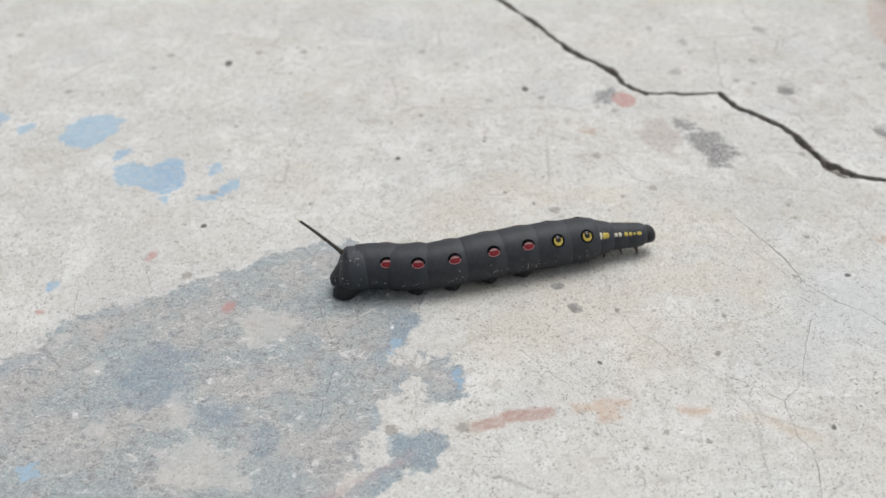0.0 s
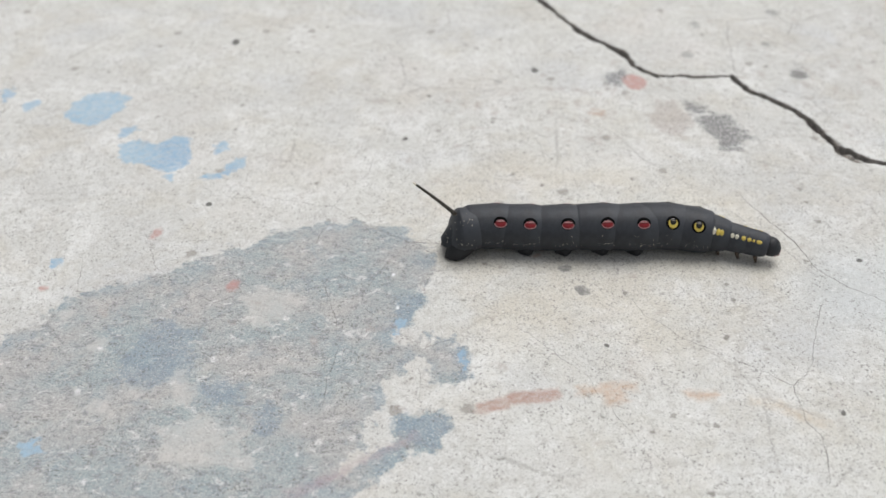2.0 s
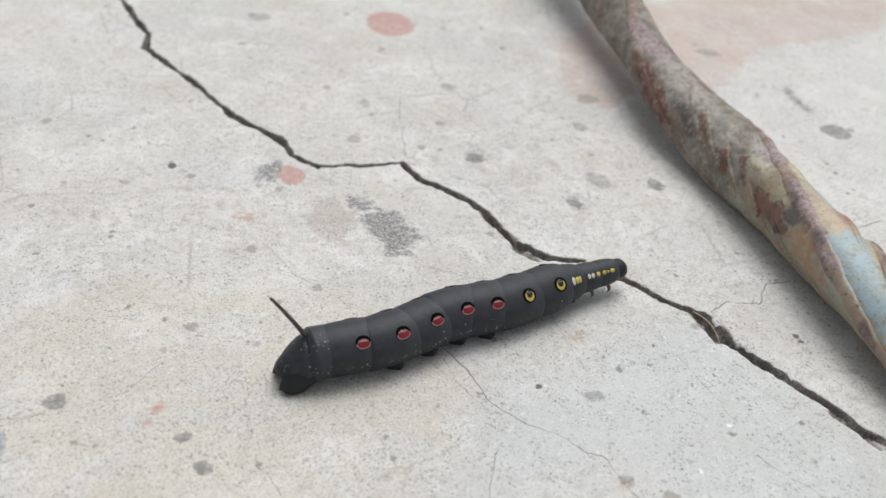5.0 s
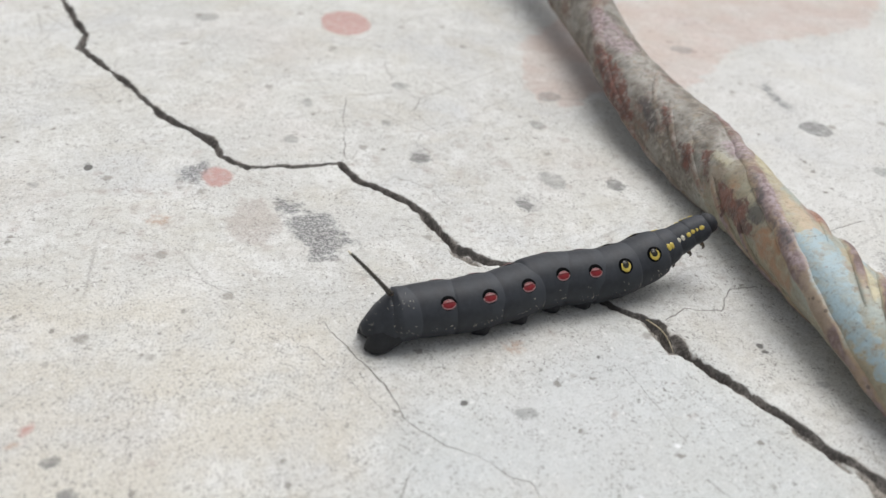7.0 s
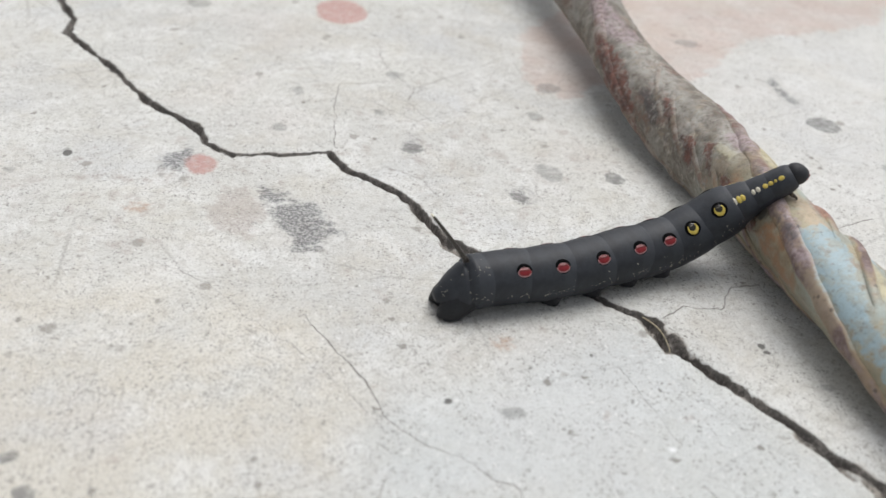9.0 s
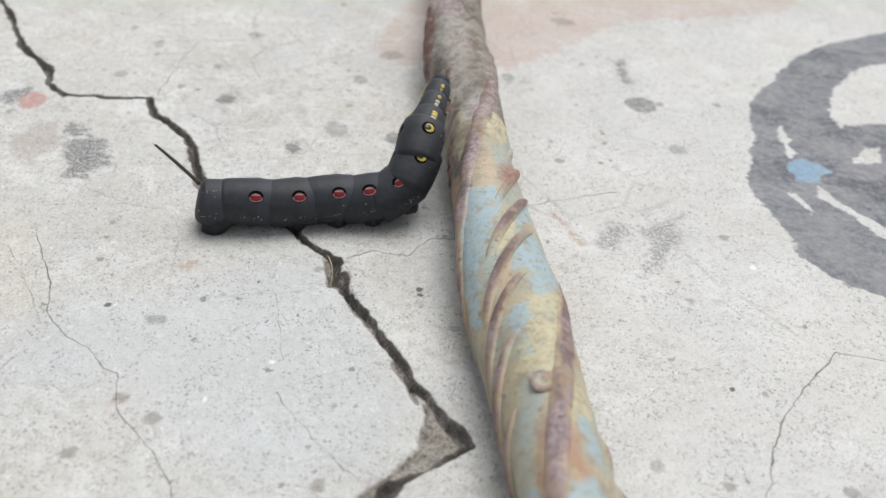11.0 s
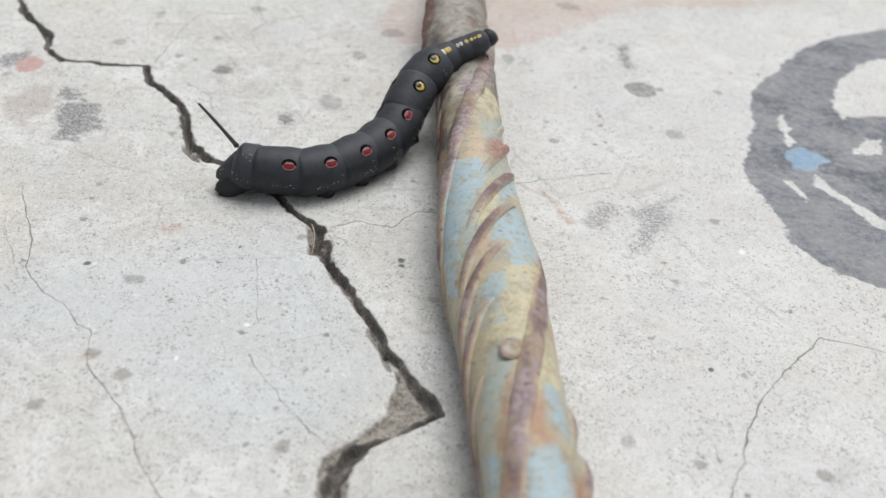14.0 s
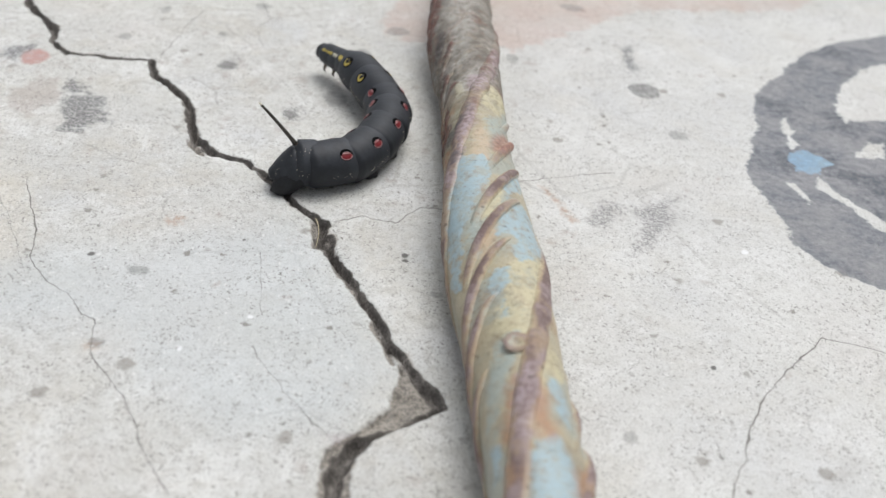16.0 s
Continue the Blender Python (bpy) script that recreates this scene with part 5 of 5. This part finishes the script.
def motions():
    posture(0, 47, -8, 0, (-24.4, 166.2, 4.0), (-23.8, 166.3, 5.8), (-15.0, 167.5, 5.7), (-7.8, 167.3, 5.6), (-0.1, 168.4, 5.8), (8.4, 170.6, 6.0), (16.2, 172.9, 5.9), (23.2, 174.9, 5.6), (30.3, 176.8, 5.4), (48.7, 180.1, 4.5))
    posture(0.3, 47, -8, 0, (-17.0, 166.2, 4.0), (-16.4, 166.4, 5.8), (-8.0, 168.4, 5.7), (-1.4, 169.7, 5.7), (4.9, 170.7, 5.7), (12.1, 171.4, 5.9), (19.8, 172.6, 5.8), (27.8, 174.6, 5.9), (35.9, 177.2, 5.9), (53.4, 177.3, 3.8))
    posture(0.5, 56, 0, 0, (-14.7, 167.6, 4.0), (-13.9, 167.7, 5.8), (-4.8, 168.2, 5.7), (2.5, 169.2, 5.7), (9.4, 171.5, 5.8), (16.3, 173.5, 5.9), (23.3, 173.9, 5.9), (30.2, 174.5, 6.1), (37.0, 176.1, 6.5), (53.5, 176.2, 3.6))
    posture(0.8, 50, -8, 0, (-11.7, 168.4, 4.0), (-11.1, 168.6, 5.8), (-2.4, 170.3, 5.7), (5.1, 170.6, 5.6), (13.1, 171.9, 5.8), (21.8, 173.6, 6.1), (29.4, 175.3, 6.5), (35.9, 176.5, 6.6), (42.1, 177.4, 6.3), (57.7, 172.4, 3.4))
    posture(1, 41, -12, 0, (-9.1, 168.0, 4.0), (-8.5, 168.2, 5.8), (-0.0, 171.3, 5.8), (7.0, 171.8, 5.6), (14.4, 172.5, 5.8), (22.9, 173.6, 6.2), (31.3, 174.5, 6.5), (38.2, 175.5, 6.7), (44.9, 176.2, 6.3), (57.6, 168.3, 3.2))
    posture(1.3, 56, -4, 0, (-4.8, 170.1, 4.0), (-3.6, 170.4, 5.8), (5.4, 172.0, 5.8), (12.4, 173.6, 5.7), (19.2, 174.7, 5.8), (26.3, 174.5, 6.0), (33.7, 174.0, 6.1), (40.5, 174.0, 6.3), (47.2, 173.6, 6.3), (63.9, 164.6, 3.7))
    posture(1.5, 56, 0, 0, (-3.0, 171.1, 4.0), (-2.1, 171.2, 5.8), (7.0, 172.4, 5.8), (14.6, 173.2, 5.7), (22.3, 174.6, 5.8), (29.8, 175.8, 6.1), (36.9, 175.4, 6.1), (43.0, 174.7, 6.1), (48.7, 173.5, 6.1), (64.3, 165.0, 3.8))
    posture(1.7, 53, -8, 0, (-1.6, 172.3, 4.0), (-1.0, 172.4, 5.7), (8.0, 174.1, 5.8), (16.0, 174.3, 5.7), (24.3, 174.8, 5.8), (32.8, 175.2, 6.1), (40.0, 175.5, 6.1), (45.8, 175.2, 6.2), (51.5, 174.2, 5.4), (61.4, 164.0, 3.7))
    posture(2, 47, -4, 0, (-0.5, 172.9, 4.0), (0.1, 173.0, 5.8), (9.0, 174.7, 5.8), (16.4, 174.4, 5.6), (24.9, 174.1, 5.8), (33.6, 174.1, 6.0), (41.5, 174.2, 5.8), (48.3, 174.7, 5.6), (54.7, 173.9, 5.2), (73.2, 168.1, 4.0))
    posture(2.3, 41, -8, 0, (4.5, 175.3, 4.0), (5.1, 175.4, 5.8), (14.0, 176.9, 5.8), (20.9, 176.9, 5.6), (27.8, 176.2, 5.8), (35.8, 175.4, 6.0), (43.8, 174.9, 5.8), (51.5, 175.0, 5.7), (59.3, 175.6, 6.1), (77.4, 176.1, 9.7))
    posture(2.5, 53, 0, 0, (7.0, 174.3, 4.0), (7.6, 174.3, 5.8), (16.8, 174.2, 5.7), (23.6, 174.7, 5.6), (30.6, 175.1, 5.8), (37.4, 174.6, 5.8), (44.4, 173.8, 5.8), (51.9, 174.0, 5.9), (59.3, 175.9, 6.7), (73.9, 184.2, 11.1))
    posture(2.7, 56, 0, 0, (8.6, 175.0, 4.0), (9.7, 175.0, 5.8), (18.9, 174.5, 5.8), (26.7, 174.5, 5.7), (34.4, 175.1, 5.8), (41.7, 175.8, 5.9), (48.3, 175.2, 5.8), (54.8, 174.9, 5.7), (61.1, 176.2, 6.6), (73.5, 186.8, 10.3))
    posture(3, 44, -4, 0, (10.9, 173.8, 4.0), (11.5, 173.9, 5.8), (20.7, 174.6, 5.8), (27.9, 173.8, 5.6), (36.2, 173.6, 5.8), (44.8, 174.3, 6.0), (53.1, 175.7, 6.0), (59.9, 177.3, 5.8), (66.3, 179.2, 6.3), (81.3, 187.0, 6.9))
    posture(3.2, 38, -8, 0, (14.6, 173.2, 4.0), (15.2, 173.3, 5.8), (23.9, 174.9, 5.8), (30.8, 174.5, 5.6), (37.5, 174.0, 5.7), (45.7, 174.2, 5.9), (54.1, 175.5, 6.0), (62.1, 178.0, 6.2), (69.0, 180.9, 6.4), (84.1, 187.2, 5.3))
    posture(3.5, 56, 0, 0, (19.4, 174.5, 4.0), (20.2, 174.5, 5.8), (29.7, 174.5, 5.8), (36.8, 175.1, 5.7), (43.9, 176.0, 5.8), (50.7, 176.6, 5.8), (57.6, 177.0, 5.6), (65.0, 179.1, 5.9), (72.5, 182.5, 6.6), (90.3, 188.2, 5.2))
    posture(3.7, 53, -4, 0, (21.7, 175.5, 4.0), (22.3, 175.5, 5.8), (31.7, 175.5, 5.8), (39.2, 175.5, 5.7), (47.2, 176.5, 5.8), (55.0, 179.0, 6.0), (62.1, 180.7, 5.7), (69.0, 182.6, 5.5), (76.1, 185.5, 5.5), (94.1, 191.8, 4.7))
    posture(4, 35, -12, 0, (27.1, 174.3, 4.0), (27.7, 174.4, 5.8), (36.5, 176.8, 5.8), (43.4, 177.2, 5.6), (50.3, 177.5, 5.7), (58.2, 178.9, 5.9), (66.9, 181.3, 5.9), (74.9, 184.6, 5.8), (82.8, 188.1, 5.6), (101.4, 192.2, 4.6))
    posture(4.2, 53, -4, 0, (31.2, 174.0, 4.0), (32.5, 174.1, 5.8), (41.4, 175.2, 5.7), (48.3, 176.8, 5.7), (55.0, 178.5, 5.8), (61.9, 179.9, 5.8), (68.9, 181.0, 5.6), (76.6, 183.3, 5.7), (84.9, 186.5, 5.8), (104.4, 189.6, 4.9))
    posture(4.5, 50, -4, 0, (36.5, 176.1, 4.0), (37.1, 176.2, 5.8), (46.0, 177.6, 5.7), (53.4, 178.0, 5.6), (61.6, 179.5, 5.8), (70.0, 182.3, 6.0), (78.0, 184.8, 5.9), (85.0, 187.4, 5.5), (92.4, 190.1, 5.3), (111.0, 195.4, 5.0))
    posture(4.7, 32, -16, 0, (41.8, 177.4, 4.0), (42.4, 177.6, 5.8), (50.9, 180.6, 5.8), (57.9, 181.6, 5.6), (64.9, 182.7, 5.7), (73.3, 184.4, 5.9), (82.0, 187.0, 5.9), (90.2, 190.3, 5.9), (98.3, 193.5, 5.5), (116.3, 199.1, 4.6))
    posture(5, 59, 0, 0, (46.5, 178.0, 4.0), (48.4, 178.3, 5.8), (57.3, 179.7, 5.7), (65.0, 181.3, 5.7), (72.2, 184.1, 5.8), (79.3, 186.6, 5.9), (86.1, 187.8, 5.6), (93.2, 189.6, 5.4), (101.2, 192.4, 5.4), (121.7, 197.5, 5.8))
    posture(5.2, 53, -8, 0, (49.6, 179.1, 4.0), (50.2, 179.2, 5.8), (59.2, 180.8, 5.7), (66.8, 181.9, 5.6), (75.2, 184.0, 5.8), (83.7, 187.3, 6.1), (91.5, 189.9, 5.8), (98.4, 192.0, 5.5), (105.9, 194.1, 5.2), (125.9, 195.9, 5.2))
    posture(7.5, 53, -4, 0, (86.0, 189.4, 4.0), (88.7, 189.7, 5.8), (97.6, 190.4, 5.7), (105.7, 191.3, 5.7), (113.6, 193.3, 5.8), (121.5, 195.3, 6.0), (128.7, 195.9, 5.7), (135.6, 196.6, 5.8), (142.7, 198.2, 7.4), (158.4, 201.9, 14.9))
    posture(7.8, 53, -8, 0, (87.8, 190.0, 4.0), (89.6, 190.2, 5.8), (98.5, 191.3, 5.7), (106.5, 191.6, 5.6), (115.2, 193.0, 5.8), (124.4, 194.8, 6.2), (132.4, 196.7, 6.1), (139.1, 199.0, 5.9), (146.0, 201.1, 6.9), (161.0, 205.3, 15.4))
    posture(8, 44, -4, 0, (91.0, 191.1, 4.0), (91.6, 191.2, 5.8), (100.5, 192.5, 5.7), (108.0, 193.1, 5.6), (116.5, 194.0, 5.8), (125.8, 195.7, 6.2), (134.5, 197.5, 6.5), (141.8, 200.1, 7.1), (149.1, 202.7, 8.7), (165.7, 205.2, 18.3), (167.1, 200.7, 3.7))
    posture(8.3, 41, -12, 0, (94.7, 190.8, 4.0), (95.8, 191.0, 5.8), (104.5, 193.3, 5.8), (111.4, 194.4, 5.6), (118.5, 195.2, 5.6), (127.1, 196.4, 6.1), (135.7, 197.6, 6.8), (143.4, 199.9, 8.6), (150.9, 202.1, 11.3), (168.9, 201.2, 18.2), (167.9, 199.1, -7.7))
    posture(8.5, 56, 8, 0, (97.4, 192.4, 4.0), (99.0, 192.6, 5.8), (107.9, 193.5, 5.7), (115.0, 195.4, 5.7), (122.2, 197.0, 5.8), (129.5, 197.8, 5.8), (137.1, 198.8, 6.4), (144.2, 200.8, 8.4), (151.6, 202.6, 11.7), (170.2, 201.3, 16.9), (168.6, 199.6, -11.3))
    posture(8.8, 59, 20, 0, (96.9, 191.0, 4.0), (100.3, 191.5, 5.8), (109.2, 192.9, 5.7), (117.3, 193.9, 5.7), (125.1, 195.7, 5.8), (132.8, 197.8, 6.1), (139.5, 198.8, 5.7), (145.9, 200.1, 7.6), (152.3, 201.2, 10.9), (170.0, 199.2, 18.2), (169.3, 198.2, -8.1))
    posture(9, 56, -4, 3, (98.8, 193.6, 4.0), (101.3, 193.9, 5.8), (110.4, 194.9, 5.7), (118.2, 195.7, 5.6), (126.7, 197.2, 5.8), (134.9, 199.1, 6.2), (142.2, 200.6, 6.7), (148.6, 201.6, 8.7), (154.8, 201.8, 12.7), (169.4, 198.8, 24.2))
    posture(9.2, 50, 8, 4, (104.2, 197.1, 4.0), (106.6, 197.5, 5.7), (115.7, 199.1, 5.8), (123.4, 199.7, 5.6), (132.0, 200.8, 5.8), (140.8, 202.7, 6.3), (148.7, 205.1, 7.1), (155.6, 207.1, 9.5), (162.5, 208.1, 13.7), (176.5, 206.0, 27.3))
    posture(9.5, 38, -12, 6, (104.0, 194.1, 4.0), (104.6, 194.2, 5.7), (113.8, 196.2, 5.9), (120.7, 196.6, 5.5), (128.5, 197.0, 5.8), (136.9, 198.3, 6.8), (144.3, 200.3, 8.1), (150.4, 203.2, 10.8), (155.8, 206.2, 14.9), (165.7, 215.1, 25.9))
    posture(9.7, 41, -4, 8, (105.8, 195.0, 4.0), (106.4, 195.0, 5.8), (115.4, 196.2, 5.8), (122.3, 196.9, 5.6), (129.5, 197.4, 5.8), (137.5, 197.9, 6.6), (144.6, 199.6, 8.3), (150.3, 202.6, 11.9), (154.9, 206.4, 16.5), (165.1, 217.2, 25.3))
    posture(9.9, 50, 4, 10, (107.7, 195.4, 4.0), (108.3, 195.4, 5.8), (117.6, 196.0, 5.8), (124.8, 197.6, 5.7), (131.9, 198.6, 5.8), (139.3, 199.0, 6.3), (146.2, 200.0, 8.3), (151.5, 202.8, 12.5), (156.4, 206.4, 17.8), (167.5, 215.7, 27.8))
    posture(10, 44, -20, 11, (107.7, 195.5, 4.0), (108.6, 195.6, 5.8), (118.1, 196.3, 5.8), (125.4, 197.8, 5.6), (132.8, 199.3, 5.8), (139.9, 199.6, 6.1), (146.5, 200.2, 8.3), (151.6, 203.0, 12.6), (156.1, 206.7, 17.9), (165.9, 217.7, 27.4))
    posture(12.5, 50, -8, 25, (106.1, 198.6, 4.0), (106.7, 198.7, 5.9), (117.8, 199.6, 6.0), (127.6, 199.9, 5.5), (136.9, 201.0, 5.8), (145.0, 202.0, 6.4), (151.0, 205.9, 8.8), (153.2, 212.1, 11.5), (154.1, 218.9, 13.6), (158.8, 234.8, 18.1))
    posture(13, 53, -8, 23, (107.5, 198.2, 4.0), (108.1, 198.2, 5.9), (118.4, 198.8, 5.9), (127.7, 199.1, 5.6), (136.7, 200.6, 5.8), (144.6, 203.2, 6.8), (150.2, 208.3, 9.5), (152.4, 215.1, 12.8), (155.2, 222.1, 15.7), (166.5, 235.0, 21.0))
    posture(13.3, 41, -4, 21, (110.3, 198.5, 4.0), (110.9, 198.6, 5.8), (120.9, 199.7, 5.9), (128.9, 198.9, 5.5), (137.3, 199.9, 5.8), (145.1, 203.7, 7.1), (150.5, 209.6, 9.7), (153.7, 216.6, 13.4), (157.2, 223.9, 16.7), (168.3, 238.0, 23.4))
    posture(13.5, 35, -4, 19, (112.3, 199.2, 4.0), (112.9, 199.3, 5.8), (122.7, 200.4, 5.9), (130.2, 200.0, 5.5), (137.8, 200.7, 5.7), (145.2, 204.1, 7.1), (150.4, 210.2, 10.0), (153.6, 217.3, 13.8), (157.3, 224.6, 17.4), (171.0, 237.3, 24.3))
    posture(13.8, 47, -8, 19, (116.0, 198.5, 4.0), (116.6, 198.6, 6.0), (126.9, 198.7, 5.7), (134.0, 200.9, 5.5), (140.6, 204.5, 5.8), (146.6, 208.3, 6.2), (151.4, 213.1, 8.7), (154.5, 219.1, 13.4), (158.3, 226.0, 17.4), (173.5, 236.8, 23.5))
    posture(14, 50, -4, 19, (117.3, 199.0, 4.0), (117.9, 198.9, 6.0), (128.1, 198.6, 5.7), (135.8, 200.7, 5.5), (142.5, 205.7, 5.9), (147.8, 211.6, 6.7), (151.8, 217.7, 9.0), (154.7, 224.4, 13.1), (159.0, 231.3, 16.8), (175.2, 240.7, 23.3))
    posture(14.2, 50, -8, 20, (118.3, 198.5, 4.0), (118.9, 198.5, 6.0), (129.1, 198.7, 5.7), (136.6, 200.9, 5.4), (143.9, 206.2, 5.9), (149.3, 213.2, 7.6), (153.1, 220.2, 10.4), (156.1, 227.1, 14.7), (160.3, 233.7, 17.9), (172.3, 246.2, 24.5))
    posture(14.5, 47, -8, 30, (118.6, 200.4, 4.0), (119.2, 200.6, 5.9), (129.2, 201.5, 5.8), (136.9, 203.7, 5.5), (144.6, 208.5, 6.0), (150.3, 214.2, 8.2), (153.7, 220.5, 11.6), (155.8, 226.8, 15.5), (158.5, 232.7, 18.7), (156.3, 245.6, 25.5), (125.3, 232.7, 21.7))
    posture(14.7, 47, -8, 27, (118.0, 201.7, 4.0), (118.6, 201.8, 5.9), (128.8, 202.4, 5.7), (136.7, 204.9, 5.4), (144.5, 209.9, 6.0), (150.1, 215.9, 7.8), (152.9, 222.5, 10.4), (154.2, 229.3, 13.5), (155.1, 236.2, 16.1), (144.9, 251.0, 13.4), (138.7, 232.2, 2.1))
    posture(14.9, 47, -4, 7, (118.3, 202.6, 4.0), (118.9, 202.7, 5.9), (129.3, 203.3, 5.7), (137.3, 205.9, 5.5), (144.8, 211.0, 6.0), (149.9, 217.2, 7.4), (151.8, 224.4, 9.3), (151.2, 231.9, 10.4), (149.1, 239.0, 9.6), (135.3, 248.3, 5.4))
    posture(15, 47, -8, 6, (118.7, 201.7, 4.0), (119.3, 201.8, 5.9), (129.7, 202.6, 5.8), (137.5, 205.0, 5.5), (144.7, 209.9, 5.9), (149.7, 216.2, 7.3), (152.1, 223.8, 8.6), (150.9, 231.4, 8.1), (147.9, 238.6, 7.5), (133.1, 247.3, 4.2))
    posture(15.3, 44, -8, 0, (120.5, 200.2, 4.0), (121.1, 200.4, 6.0), (131.0, 200.9, 5.7), (137.9, 203.0, 5.4), (144.8, 208.2, 5.9), (148.9, 215.7, 7.5), (149.6, 224.2, 9.2), (147.7, 232.2, 8.7), (144.5, 239.4, 7.3), (134.2, 252.8, 3.9))
    posture(15.5, 38, -12, 0, (122.6, 198.6, 4.0), (123.2, 198.8, 5.9), (132.4, 200.8, 5.8), (138.9, 202.6, 5.4), (145.1, 207.5, 5.8), (148.4, 215.1, 7.4), (148.8, 223.7, 8.6), (147.0, 231.9, 8.9), (143.9, 239.5, 8.2), (134.4, 252.7, 3.1))
    posture(15.7, 41, -20, 0, (125.1, 198.5, 4.0), (125.9, 198.9, 5.9), (134.3, 202.4, 5.8), (140.1, 205.5, 5.5), (145.6, 210.2, 5.7), (148.5, 217.7, 6.6), (147.8, 226.2, 7.2), (144.8, 234.4, 7.4), (141.0, 242.4, 7.4), (133.2, 258.1, 5.2))
    posture(16, 53, 0, 0, (127.0, 198.6, 4.0), (129.3, 199.4, 5.9), (137.8, 202.0, 5.5), (143.2, 207.3, 5.6), (146.9, 215.2, 6.1), (148.2, 222.8, 6.2), (147.4, 230.0, 6.1), (144.1, 237.4, 6.7), (140.0, 245.1, 7.2), (128.3, 259.0, 6.6))
    paths, carried, horn = [[] for _ in PARTS], [], []
    for t, up, aside, twist, points in POSTURES:
        root = Matrix.Translation(Vector(points[4] * np.array((1, 1, 0))))
        carried.append((t, root))
        for rows, u in zip(paths, SPANS):
            rows.append((t, root.inverted() @ frame_at(points, u, twist)))
        # the tail shield tucks down as the horn leans back
        drawn = min(max((51 - up) / 9, 0), 0.8)
        tuck = pose(-0.0004 + 0.0028 * drawn, 0, 0.0062 - 0.0003 * drawn, 0, -14 * drawn)
        paths[0][-1] = (t, paths[0][-1][1] @ tuck @ Matrix.Translation((0.0004, 0, -0.0062)))
        horn.append((t, pose(-0.0010, 0, 0.0050, 0, up, aside)))
    walk(THING, carried)
    for ob, rows in zip(PARTS, paths):
        walk(ob, rows)
    walk(TAIL_HORN, horn)


motions()
